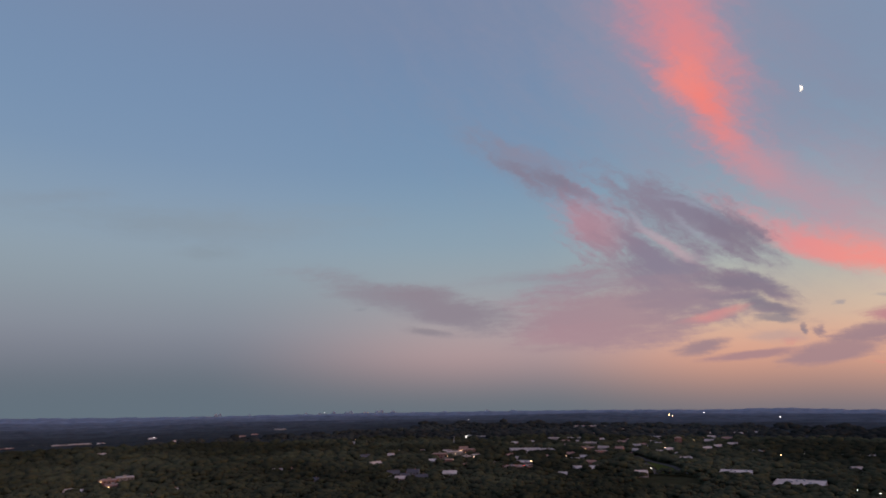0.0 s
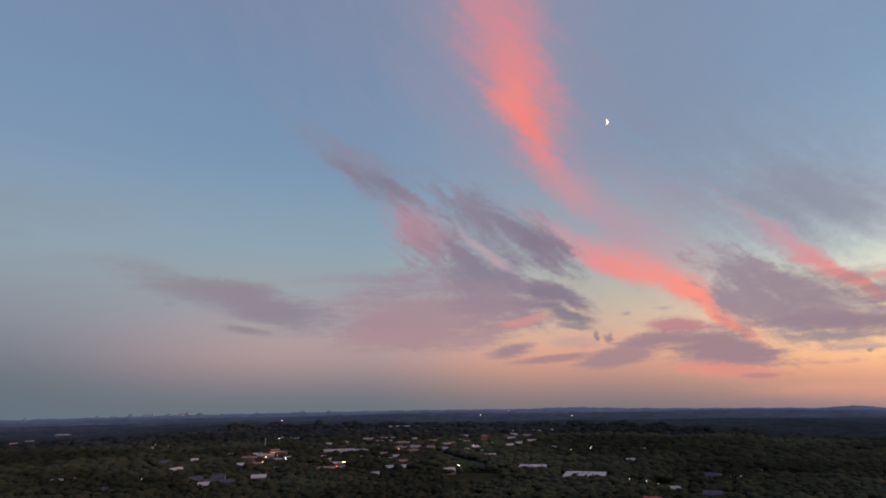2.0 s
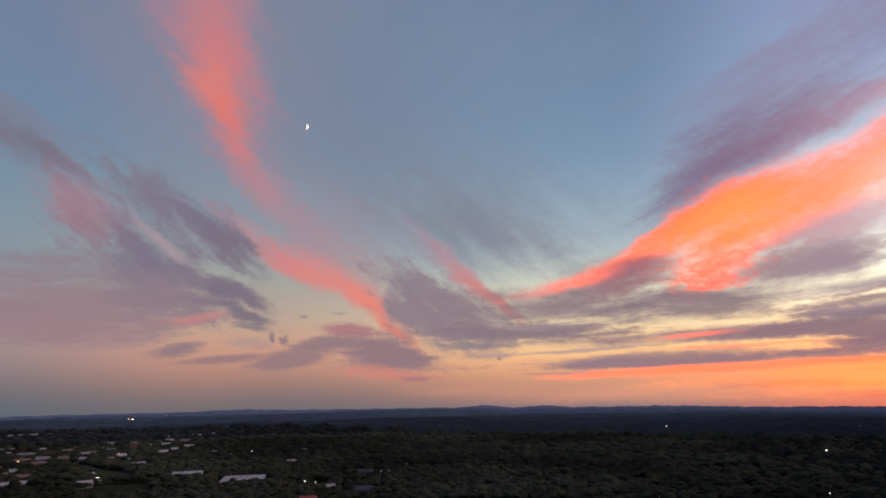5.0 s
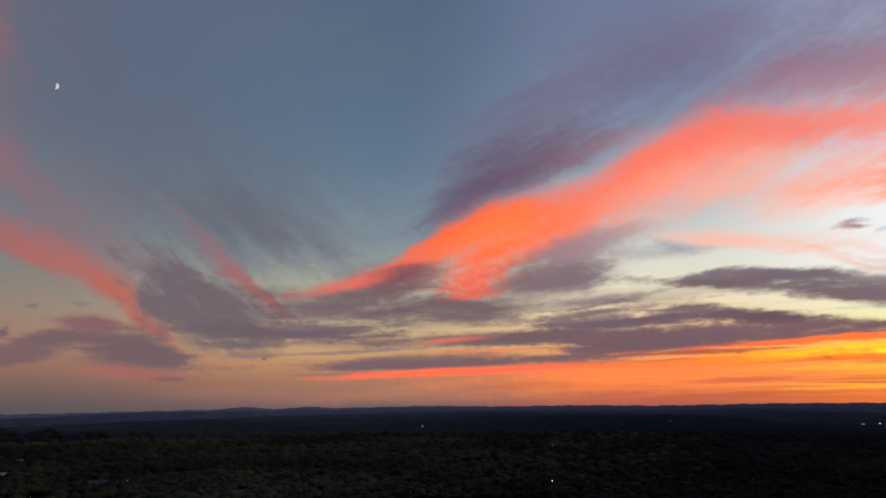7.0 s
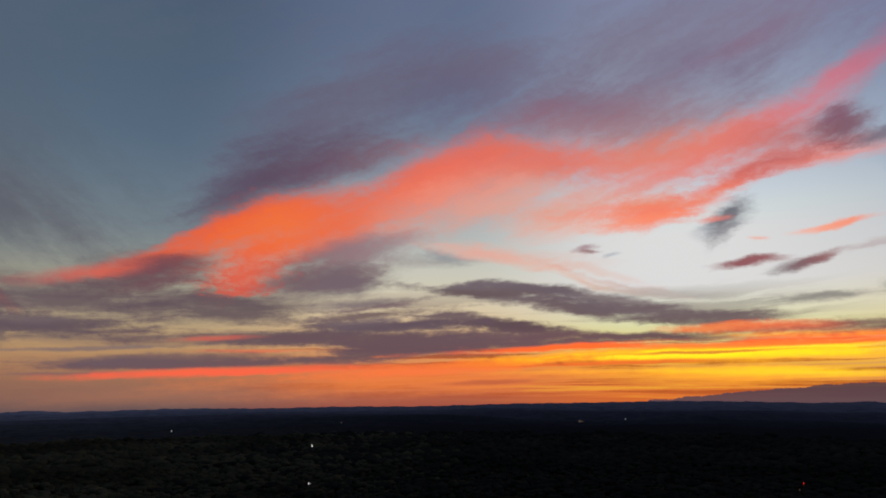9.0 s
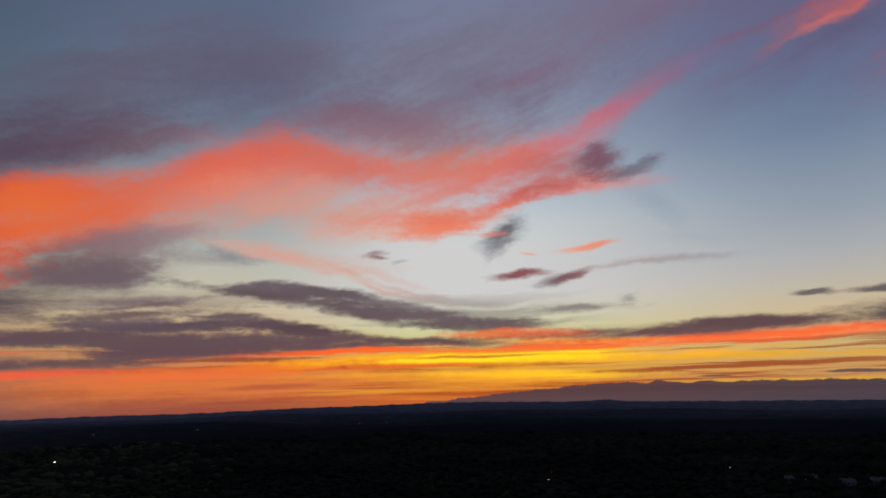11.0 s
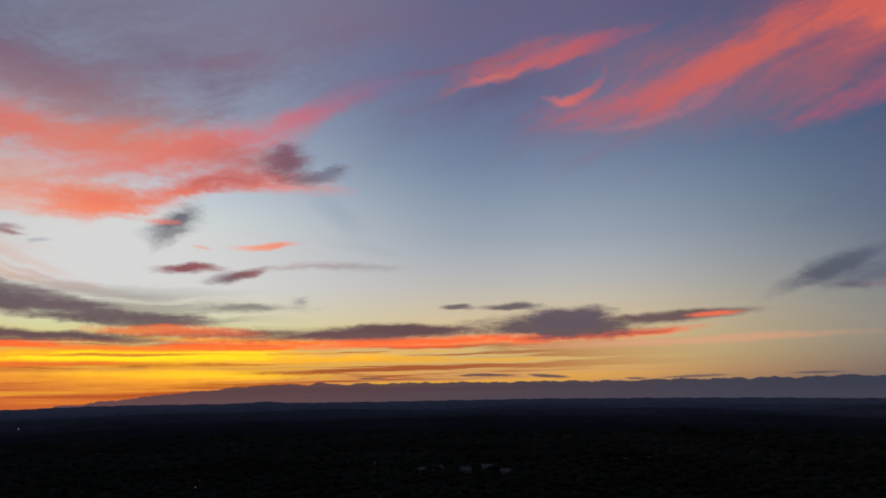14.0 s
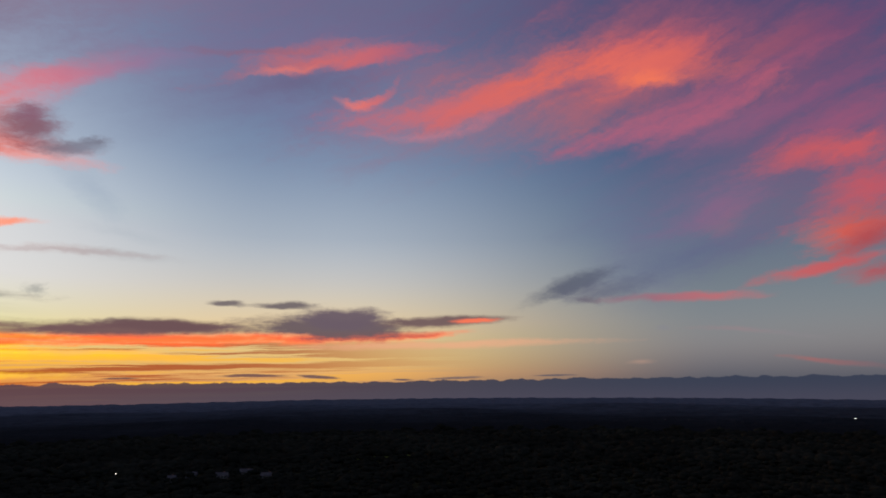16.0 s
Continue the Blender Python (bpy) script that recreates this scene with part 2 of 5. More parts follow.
wisp((181.84, 23.23), (190.98, 23.28), (200.60, 23.53), 5.75, "7e5678", "6c4c74", 1.21, 0.75, "C", 1.26, 0.60, 0.00)
wisp((185.76, 16.00), (191.56, 18.25), (199.67, 17.70), 4.11, "86587a", "80527a", 1.21, 0.50, "C", 1.26, 0.60, 0.00)
# pink high streak
wisp((19.00, 38.80), (25.07, 28.64), (31.02, 17.78), 7.29, "a58ea2", "a890a0", 0.52, 0.50, "D", 1.26, 0.50, 0.00)
wisp((20.22, 39.61), (26.33, 29.04), (28.76, 19.98), 4.12, "cf8a96", "dc8a90", 0.52, 0.72, "D", 0.98, 0.75, 0.00)
wisp((23.05, 35.22), (26.57, 27.10), (28.23, 20.02), 2.51, "dd888e", "ee8780", 0.52, 0.75, "D", 0.86, 0.80, 0.00)
wisp((25.02, 27.68), (26.84, 24.87), (28.32, 21.78), 1.77, "f58a80", "f58278", 0.52, 0.85, "D", 0.80, 0.70, 0.00)
wisp((23.57, 26.54), (24.64, 25.49), (25.72, 24.45), 1.43, "f08a82", "f08a82", 0.52, 0.50, "D", 0.92, 0.80, 0.00)
wisp((28.00, 20.79), (31.75, 16.96), (36.36, 14.30), 1.74, "e08c90", "c497a2", 0.52, 0.70, "D", 1.03, 0.80, 0.00)
wisp((30.53, 18.33), (36.36, 14.30), (42.61, 10.52), 3.81, "b298a6", "b89aa4", 0.52, 0.60, "D", 1.26, 0.60, 0.00)
wisp((32.24, 12.86), (38.45, 10.39), (42.71, 7.16), 2.47, "c29aa6", "d09a9e", 0.52, 0.55, "D", 1.15, 0.70, 0.00)
wisp((28.69, 13.74), (34.58, 10.42), (40.56, 8.13), 1.36, "e58e92", "f59488", 0.52, 0.88, "D", 0.69, 0.70, -0.25)
wisp((36.01, 9.93), (41.36, 7.02), (45.92, 3.34), 1.14, "f5928a", "f88f7e", 0.52, 0.92, "D", 0.57, 0.60, -0.20)
wisp((38.78, 8.89), (40.32, 7.95), (42.18, 6.25), 0.77, "fd9684", "fd9684", 0.52, 0.70, "D", 0.80, 0.60, 0.00)
wisp((41.50, 6.14), (43.75, 4.60), (46.02, 3.20), 0.47, "fa8c78", "fa8c78", 0.52, 0.85, "D", 0.57, 0.50, 0.00)
# grey violet cloud
cloud(11.23, 20.07, 6.74, 1.35, -26.8, "8a8294", 0.53, 0.5, "G", 0.55, 0.00, 0.85)
cloud(12.36, 18.76, 3.57, 0.80, -23.6, "7f788a", 0.53, 0.7, "G", 0.55, 0.00, 0.85)
cloud(17.12, 14.03, 4.39, 2.55, -44.4, "b58693", 0.53, 0.7, "G", 0.55, 0.00, 0.85)
cloud(24.61, 14.09, 7.86, 2.14, -30.3, "897d8e", 0.53, 0.85, "G", 0.55, 0.20, 0.85)
cloud(28.29, 12.36, 3.28, 1.44, -36.5, "857989", 0.53, 0.85, "G", 0.55, 0.00, 0.85)
cloud(22.38, 10.10, 7.24, 2.96, -29.6, "8a7e8f", 0.53, 0.9, "G", 0.55, 0.00, 0.85)
cloud(28.71, 8.15, 4.07, 0.94, -19.0, "8a7a8a", 0.53, 0.9, "G", 0.55, 0.00, 0.85)
cloud(29.63, 6.48, 2.06, 0.60, -23.9, "857f8b", 0.53, 0.8, "B", 0.4, 0.00, 1)
cloud(30.98, 5.18, 1.67, 0.35, -7.5, "8a828b", 0.53, 0.8, "B", 0.4, 0.00, 1)
cloud(23.13, 11.88, 3.52, 0.47, -38.5, "c8a4aa", 0.53, 0.5, "D", 0.7, 0.00, 1)
cloud(11.29, 9.77, 6.83, 0.73, 1.8, "938f9a", 0.53, 0.5, "B", 0.7, 0.00, 0.8)
cloud(17.40, 6.55, 9.29, 3.21, -1.2, "a28691", 0.53, 0.85, "B", 0.45, 0.00, 0.8)
cloud(15.60, 4.21, 5.93, 1.23, -2.2, "ab8b93", 0.53, 0.8, "B", 0.5, 0.00, 0.9)
cloud(23.61, 7.20, 5.60, 1.74, -7.2, "988490", 0.53, 0.8, "B", 0.5, 0.00, 0.9)
cloud(26.15, 5.93, 2.57, 0.30, 10.9, "d8928e", 0.53, 0.35, "B", 0.6, 0.00, 0.9)
cloud(25.26, 5.57, 0.89, 0.30, -13.4, "dc9288", 0.53, 0.35, "B", 0.6, 0.00, 0.9)
cloud(-0.57, 7.93, 9.97, 1.50, -12.8, "8d8792", 0.53, 0.85, "B", 0.5, -0.30, 0.6)
cloud(3.07, 7.04, 6.35, 1.72, -16.8, "8e848f", 0.53, 0.85, "B", 0.5, 0.00, 0.7)
cloud(0.83, 5.24, 2.24, 0.35, -7.3, "898188", 0.53, 0.6, "B", 0.5, 0.00, 0.9)
# ripples and fingers
wisp((2.28, 25.21), (8.84, 20.25), (15.36, 16.29), 1.15, "838ca2", "8a8698", 0.52, 0.55, "G", 0.92, 0.90, 0.00)
wisp((6.66, 21.65), (11.02, 18.80), (16.43, 15.51), 0.63, "807c90", "8a7e90", 0.52, 0.60, "G", 0.80, 0.90, 0.00)
wisp((8.79, 22.01), (13.72, 19.88), (17.54, 17.84), 0.56, "8c8a9e", "8c8a9e", 0.52, 0.50, "G", 0.80, 0.90, 0.00)
wisp((11.00, 19.82), (15.36, 17.32), (19.66, 14.69), 0.49, "7e7a8e", "7e7a8e", 0.52, 0.55, "G", 0.80, 0.90, 0.00)
wisp((14.82, 15.77), (16.96, 13.68), (19.08, 12.09), 1.17, "b48896", "b08894", 0.52, 0.55, "G", 0.92, 0.90, 0.00)
wisp((19.18, 17.82), (23.98, 15.09), (29.64, 12.25), 1.39, "8a8498", "80788c", 0.52, 0.65, "G", 0.80, 1.00, 0.00)
wisp((18.56, 13.14), (21.19, 11.01), (24.83, 9.35), 1.68, "867e92", "867e92", 0.52, 0.60, "G", 0.80, 0.90, 0.00)
wisp((19.94, 15.21), (20.83, 13.89), (22.82, 12.53), 0.28, "a9aebc", "b0a4b0", 0.52, 0.40, "G", 0.80, 0.90, 0.00)
wisp((21.51, 13.35), (22.81, 12.01), (25.14, 10.64), 0.35, "b5a2ae", "b5a2ae", 0.52, 0.55, "G", 0.80, 0.90, 0.00)
wisp((23.42, 14.59), (24.96, 12.98), (27.02, 11.86), 0.35, "a2a6b4", "a2a6b4", 0.52, 0.55, "G", 0.80, 0.90, 0.00)
wisp((22.94, 16.17), (25.06, 15.31), (27.63, 13.64), 0.28, "9aa2b4", "9aa2b4", 0.52, 0.50, "G", 0.80, 0.90, 0.00)
wisp((24.81, 8.84), (27.88, 8.22), (32.12, 7.13), 0.60, "82798a", "877c8a", 0.52, 0.75, "B", 0.69, 1.00, 0.00)
wisp((26.30, 7.24), (29.33, 6.63), (32.74, 5.40), 0.46, "83798a", "887c88", 0.52, 0.75, "B", 0.69, 1.00, 0.00)
wisp((27.42, 9.26), (29.94, 8.39), (31.65, 7.55), 0.40, "7f778a", "7f778a", 0.52, 0.65, "B", 0.69, 1.00, 0.00)
wisp((24.67, 5.34), (26.49, 5.70), (28.56, 6.35), 0.41, "dc9090", "d8948e", 0.52, 0.60, "B", 0.80, 0.90, 0.00)
wisp((9.63, 8.48), (16.40, 9.00), (23.74, 8.35), 1.43, "988a9a", "948896", 0.52, 0.55, "B", 0.92, 0.90, 0.00)
wisp((9.19, 4.91), (15.34, 4.37), (23.62, 4.75), 1.69, "a68a94", "a88c92", 0.52, 0.60, "B", 0.92, 0.80, 0.00)
wisp((9.23, 3.40), (13.28, 3.47), (16.88, 3.74), 0.34, "a08890", "a08890", 0.52, 0.50, "B", 0.80, 0.90, 0.00)
wisp((-1.49, 5.55), (0.86, 5.10), (4.23, 4.89), 0.39, "8d848f", "8d848f", 0.52, 0.50, "B", 0.80, 0.90, 0.00)
wisp((-5.86, 7.09), (-4.98, 7.17), (-4.10, 7.25), 0.19, "868892", "868892", 0.52, 0.45, "B", 0.80, 0.90, 0.00)
wisp((37.29, 5.21), (40.26, 4.92), (43.30, 4.44), 0.62, "b2888e", "c08a8c", 0.52, 0.70, "B", 0.69, 0.90, 0.00)
wisp((39.24, 3.77), (43.19, 3.37), (47.18, 2.07), 1.21, "9c858e", "9a848c", 0.52, 0.70, "B", 0.69, 0.80, 0.00)
wisp((38.68, 2.59), (42.69, 2.69), (47.18, 2.07), 1.47, "a28690", "9c848c", 0.52, 0.90, "B", 0.46, 0.90, 0.00)
wisp((35.52, 3.66), (39.24, 3.77), (43.68, 3.95), 0.70, "a4868e", "a0868c", 0.52, 0.85, "B", 0.52, 0.95, 0.00)
wisp((38.80, 1.31), (42.11, 1.23), (47.00, 0.53), 0.68, "dc9086", "c88a86", 0.52, 0.75, "E", 0.80, 0.90, 0.00)
wisp((30.64, 3.32), (31.38, 3.37), (32.12, 3.43), 0.33, "e09488", "e09488", 0.52, 0.55, "E", 0.80, 0.90, 0.00)
wisp((34.75, 6.16), (35.23, 6.19), (35.71, 6.21), 0.19, "9a949c", "9a949c", 0.52, 0.60, "E", 0.69, 0.80, 0.00)
wisp((37.16, 6.39), (37.97, 6.39), (38.79, 6.40), 0.19, "a09a9e", "a09a9e", 0.52, 0.55, "E", 0.69, 0.80, 0.00)
wisp((32.70, 4.75), (32.77, 4.32), (32.84, 3.90), 0.25, "928088", "928088", 0.52, 0.75, "E", 0.69, 0.80, 0.00)
wisp((33.90, 4.56), (34.00, 4.16), (34.09, 3.76), 0.25, "9a828a", "9a828a", 0.52, 0.75, "E", 0.69, 0.80, 0.00)
# small low clouds
cloud(24.86, 3.09, 2.68, 0.65, 10.4, "9b828a", 0.53, 0.9, "B", 0.4, 0.00, 0.8)
cloud(28.56, 2.40, 4.13, 0.39, 4.6, "a78489", 0.53, 0.9, "B", 0.4, 0.00, 0.8)
cloud(34.74, 2.59, 4.32, 0.89, 10.8, "a2848a", 0.53, 0.9, "B", 0.4, 0.00, 0.8)
cloud(37.45, 3.78, 2.90, 0.60, 6.8, "a0848a", 0.53, 0.85, "B", 0.4, 0.00, 0.9)
cloud(30.38, 3.75, 2.38, 0.64, -3.7, "b09b9b", 0.53, 0.5, "B", 0.6, 0.00, 0.9)
cloud(39.63, 4.89, 2.43, 0.51, -3.2, "bb868c", 0.53, 0.9, "B", 0.4, 0.00, 0.9)
cloud(42.94, 2.85, 4.42, 1.35, -7.4, "9f828a", 0.53, 0.95, "B", 0.35, 0.00, 0.7)
cloud(42.65, 1.10, 4.31, 0.62, -3.3, "e09084", 0.53, 0.7, "E", 0.5, 0.00, 0.8)
cloud(45.42, 0.55, 1.49, 0.26, -1.3, "b08085", 0.53, 0.7, "B", 0.4, 0.00, 0.8)
cloud(32.79, 4.03, 0.36, 0.19, -72.2, "8f8088", 0.53, 0.8, "E", 0.5, 0.00, 0.8)
cloud(33.75, 3.95, 0.55, 0.34, -46.6, "9a8289", 0.53, 0.8, "E", 0.5, 0.00, 0.8)
# dark wedge and thin pink streak
wisp((41.03, 11.15), (46.50, 8.46), (55.28, 5.56), 2.00, "9b8c98", "9c8a92", 0.53, 0.95, "G", 0.52, 0.70, 0.30)
wisp((42.02, 10.19), (45.89, 6.47), (49.08, 3.29), 3.11, "998a96", "9c8890", 0.53, 0.95, "G", 0.52, 0.70, 0.00)
wisp((44.86, 6.00), (49.67, 4.84), (56.05, 4.34), 2.06, "9b8a94", "a08a8e", 0.53, 0.95, "B", 0.52, 0.70, 0.00)
wisp((46.21, 3.71), (50.05, 3.55), (53.75, 3.53), 0.43, "948890", "948890", 0.53, 0.80, "B", 0.57, 0.90, 0.00)
wisp((53.37, 4.45), (57.81, 4.59), (62.80, 5.13), 0.99, "a19092", "a69290", 0.53, 0.70, "B", 0.80, 0.90, 0.00)
wisp((50.74, 6.37), (52.11, 5.91), (54.11, 5.05), 0.33, "c4c0b8", "c4c0b8", 0.53, 0.60, "B", 0.80, 0.90, 0.00)
wisp((42.56, 16.08), (46.25, 12.54), (50.48, 9.25), 1.02, "a896a4", "b898a2", 0.53, 0.50, "D", 1.03, 0.70, 0.00)
wisp((43.85, 15.50), (48.19, 11.40), (52.74, 7.88), 0.55, "bc92a0", "d8909a", 0.53, 0.60, "D", 0.92, 0.70, 0.00)
wisp((48.15, 10.80), (51.40, 8.70), (54.61, 6.08), 0.63, "d89094", "f28e80", 0.53, 0.85, "D", 0.63, 0.60, 0.20)
wisp((51.39, 8.60), (53.16, 7.37), (54.53, 6.18), 0.50, "fa927e", "fa927e", 0.53, 0.75, "D", 0.69, 0.50, 0.00)
# dark mass by the orange sweep
wisp((48.39, 7.83), (57.17, 6.85), (67.48, 7.19), 1.83, "6c5e68", "6e5c66", 1.04, 0.85, "B", 0.69, 0.80, 0.00)
wisp((47.72, 4.42), (55.26, 4.81), (63.34, 4.62), 1.03, "6e6068", "6a5962", 1.04, 0.80, "B", 0.69, 0.90, 0.00)
wisp((51.36, 5.48), (55.75, 5.06), (60.25, 5.52), 0.40, "a89e98", "a89e98", 1.04, 0.50, "B", 0.80, 1.00, 0.00)
wisp((61.26, 6.14), (69.57, 6.92), (77.82, 5.77), 1.68, "6c5a64", "6b5a62", 1.04, 0.90, "B", 0.57, 0.80, 0.00)
wisp((70.63, 8.20), (76.41, 9.13), (84.03, 9.35), 1.73, "70616a", "7c6e74", 1.04, 0.85, "C", 0.69, 0.80, 0.00)
wisp((74.89, 10.73), (78.06, 11.66), (83.22, 12.43), 2.21, "7c7078", "958a8e", 1.04, 0.60, "C", 1.03, 0.80, 0.00)
wisp((57.16, 7.10), (62.23, 8.98), (68.54, 10.82), 1.80, "6c5660", "704f58", 1.04, 0.85, "C", 0.80, 0.70, 0.00)
wisp((67.29, 13.73), (71.37, 17.23), (79.51, 20.46), 3.10, "584a5e", "5e5068", 1.20, 0.92, "C", 1.03, 0.80, 0.00)
wisp((69.73, 18.44), (74.57, 19.64), (82.83, 21.43), 1.90, "5f4e62", "6a566a", 1.20, 0.75, "C", 1.03, 0.80, 0.00)
wisp((66.24, 14.18), (69.26, 16.89), (72.38, 20.09), 1.99, "5e586c", "665a70", 1.20, 0.60, "C", 1.15, 0.80, 0.00)
wisp((74.58, 19.13), (82.81, 20.16), (88.85, 21.68), 1.76, "6e5264", "84606c", 1.20, 0.70, "C", 1.03, 0.80, 0.00)
# orange sweep
wisp((70.46, 12.30), (81.11, 15.02), (93.43, 18.09), 3.21, "b8604c", "c87058", 1.20, 0.35, "C", 1.26, 0.60, 0.00)
wisp((87.69, 19.47), (100.21, 21.33), (116.81, 20.83), 3.11, "c0706e", "d08476", 1.20, 0.45, "C", 1.26, 0.70, 0.00)
wisp((54.29, 7.93), (59.64, 9.11), (65.88, 11.21), 0.59, "c8645e", "ee6a50", 1.20, 0.85, "C", 0.80, 0.60, 0.00)
wisp((58.72, 8.86), (62.95, 10.07), (69.40, 12.79), 0.87, "e8644e", "fa6c44", 1.20, 0.85, "C", 0.80, 0.60, 0.00)
wisp((64.38, 10.94), (70.41, 14.11), (75.70, 16.47), 1.40, "f4663e", "f2603e", 1.20, 0.92, "C", 0.69, 0.70, 0.35)
wisp((67.36, 12.19), (75.71, 15.01), (87.08, 17.45), 2.64, "fc6c3c", "f26a4a", 1.20, 0.94, "C", 0.80, 0.70, 0.25)
wisp((71.55, 10.78), (77.87, 13.47), (88.62, 15.84), 2.02, "fa6c40", "f07a5c", 1.20, 0.85, "C", 0.92, 0.70, -0.20)
wisp((68.92, 11.74), (74.66, 13.85), (82.19, 15.26), 1.72, "ff7e3c", "fb7444", 1.20, 0.85, "C", 0.92, 0.60, 0.00)
wisp((70.04, 9.20), (72.58, 11.58), (76.80, 13.46), 2.16, "f86a40", "fc7440", 1.20, 0.85, "C", 0.92, 0.70, 0.00)
wisp((68.27, 8.54), (71.60, 8.98), (75.24, 9.91), 1.31, "ea5c44", "f0684c", 1.20, 0.85, "E", 0.80, 0.80, -0.30)
wisp((69.57, 7.96), (72.14, 8.31), (74.21, 8.55), 0.53, "ee6048", "ee6048", 1.20, 0.70, "E", 0.69, 0.90, 0.00)
wisp((82.75, 17.07), (88.75, 19.16), (95.15, 20.84), 1.84, "ee6a4c", "ec7058", 1.20, 0.88, "C", 0.92, 0.80, 0.20)
wisp((87.69, 19.47), (94.14, 21.23), (103.01, 20.36), 1.37, "e8664e", "ea785e", 1.20, 0.85, "C", 0.92, 0.80, 0.20)
wisp((90.81, 17.77), (97.07, 19.26), (105.18, 18.95), 1.83, "ee8062", "ee8a6c", 1.20, 0.75, "C", 1.03, 0.80, 0.00)
wisp((85.41, 15.19), (93.33, 16.34), (102.71, 17.15), 1.65, "ee9474", "eea488", 1.20, 0.60, "C", 1.15, 0.80, 0.00)
wisp((100.11, 20.13), (107.49, 19.74), (117.95, 20.73), 1.65, "e87c62", "f08468", 1.20, 0.80, "C", 0.92, 0.80, 0.00)
wisp((108.35, 19.68), (112.93, 19.81), (119.35, 20.76), 0.93, "ee7c62", "ee745c", 1.20, 0.80, "C", 0.80, 0.80, 0.00)
wisp((93.28, 15.48), (100.68, 15.45), (106.52, 14.77), 1.39, "f0a484", "f09a78", 1.20, 0.60, "C", 1.03, 0.90, 0.00)
wisp((104.77, 14.89), (109.54, 15.27), (114.72, 15.94), 1.09, "f0906a", "f2885e", 1.20, 0.85, "C", 0.80, 0.90, 0.00)
wisp((112.84, 16.07), (115.17, 16.51), (118.24, 17.95), 0.90, "f08464", "e8785e", 1.20, 0.80, "C", 0.80, 0.90, 0.00)
wisp((95.50, 18.42), (102.71, 17.15), (109.74, 17.06), 0.92, "d8c0b8", "e4bcac", 1.20, 0.45, "C", 1.15, 0.90, 0.00)
wisp((60.61, 8.86), (64.94, 9.86), (69.50, 9.91), 1.24, "6a4e5a", "7c4c52", 1.20, 0.92, "B", 0.69, 0.60, 0.00)
wisp((62.10, 7.93), (65.49, 8.81), (69.03, 8.92), 0.68, "74525a", "74525a", 1.20, 0.80, "B", 0.80, 0.80, 0.00)
wisp((71.63, 7.95), (77.36, 9.30), (84.24, 10.81), 1.22, "745a64", "80686e", 1.20, 0.75, "C", 0.92, 0.80, 0.00)
wisp((74.71, 10.32), (79.48, 11.64), (85.35, 13.12), 0.97, "7e5c62", "8e7478", 1.20, 0.60, "C", 1.03, 0.80, 0.00)
wisp((86.93, 12.81), (95.57, 11.90), (100.70, 10.07), 0.62, "eab8a4", "f0b49c", 1.20, 0.60, "B", 0.92, 0.80, 0.00)
wisp((99.37, 10.90), (102.44, 9.08), (105.84, 8.13), 0.40, "efb49c", "e8c0aa", 1.20, 0.65, "B", 0.92, 0.60, 0.00)
wisp((84.26, 11.59), (88.44, 11.32), (93.56, 11.51), 0.50, "8c8084", "8c8084", 1.20, 0.50, "B", 0.92, 0.90, 0.00)
wisp((101.77, 11.84), (103.00, 11.77), (104.24, 11.71), 0.24, "9a6c6e", "9a6c6e", 1.20, 0.85, "B", 0.69, 0.80, 0.00)
wisp((100.44, 9.65), (104.88, 8.21), (114.57, 7.47), 0.27, "c8a898", "a8a09c", 1.33, 0.60, "B", 0.80, 0.60, 0.00)
wisp((82.77, 16.93), (90.29, 20.22), (100.25, 20.70), 1.84, "e06a56", "dc6c5c", 1.50, 0.80, "C", 1.03, 0.80, 0.00)
wisp((92.28, 20.60), (101.72, 20.17), (111.89, 18.78), 1.46, "d06860", "dc7868", 1.50, 0.75, "D", 0.92, 0.90, 0.00)
wisp((83.57, 15.88), (90.58, 17.63), (97.13, 19.57), 1.73, "ea7c62", "e0806e", 1.50, 0.75, "C", 1.03, 0.80, 0.00)
wisp((85.12, 14.31), (93.15, 16.24), (104.89, 16.08), 2.00, "d89a8c", "d89c90", 1.50, 0.65, "C", 1.15, 0.90, 0.00)
wisp((100.45, 18.10), (109.81, 18.42), (118.30, 20.53), 1.57, "d8887e", "d87c74", 1.50, 0.70, "C", 1.03, 0.90, 0.00)
wisp((110.85, 18.48), (119.39, 21.31), (126.65, 24.02), 1.41, "dc7a70", "d06c74", 1.50, 0.82, "C", 0.92, 0.80, 0.00)
wisp((121.61, 22.59), (127.23, 24.50), (134.00, 26.55), 0.91, "d06a76", "927090", 1.50, 0.80, "C", 0.92, 0.80, 0.00)
wisp((126.11, 24.53), (130.63, 25.82), (136.77, 27.01), 1.48, "8a6a84", "78688a", 1.50, 0.50, "C", 1.15, 0.80, 0.00)
wisp((100.68, 15.00), (107.94, 14.54), (116.18, 16.38), 1.34, "ec7c60", "ea7058", 1.50, 0.85, "B", 0.80, 0.90, 0.00)
wisp((105.02, 13.87), (108.97, 14.08), (113.05, 14.76), 0.54, "f0805c", "f0805c", 1.50, 0.70, "B", 0.80, 1.00, 0.00)
wisp((96.77, 13.67), (102.16, 13.91), (107.99, 13.53), 0.97, "e2a492", "e89c88", 1.50, 0.60, "B", 1.03, 0.90, 0.00)
wisp((111.96, 16.25), (118.86, 17.72), (127.57, 17.88), 1.00, "d8685c", "e87864", 1.50, 0.88, "B", 0.69, 0.80, -0.30)
wisp((113.98, 19.64), (118.85, 19.77), (123.79, 19.77), 1.69, "cc7068", "b4605e", 1.50, 0.75, "C", 0.92, 0.90, 0.00)
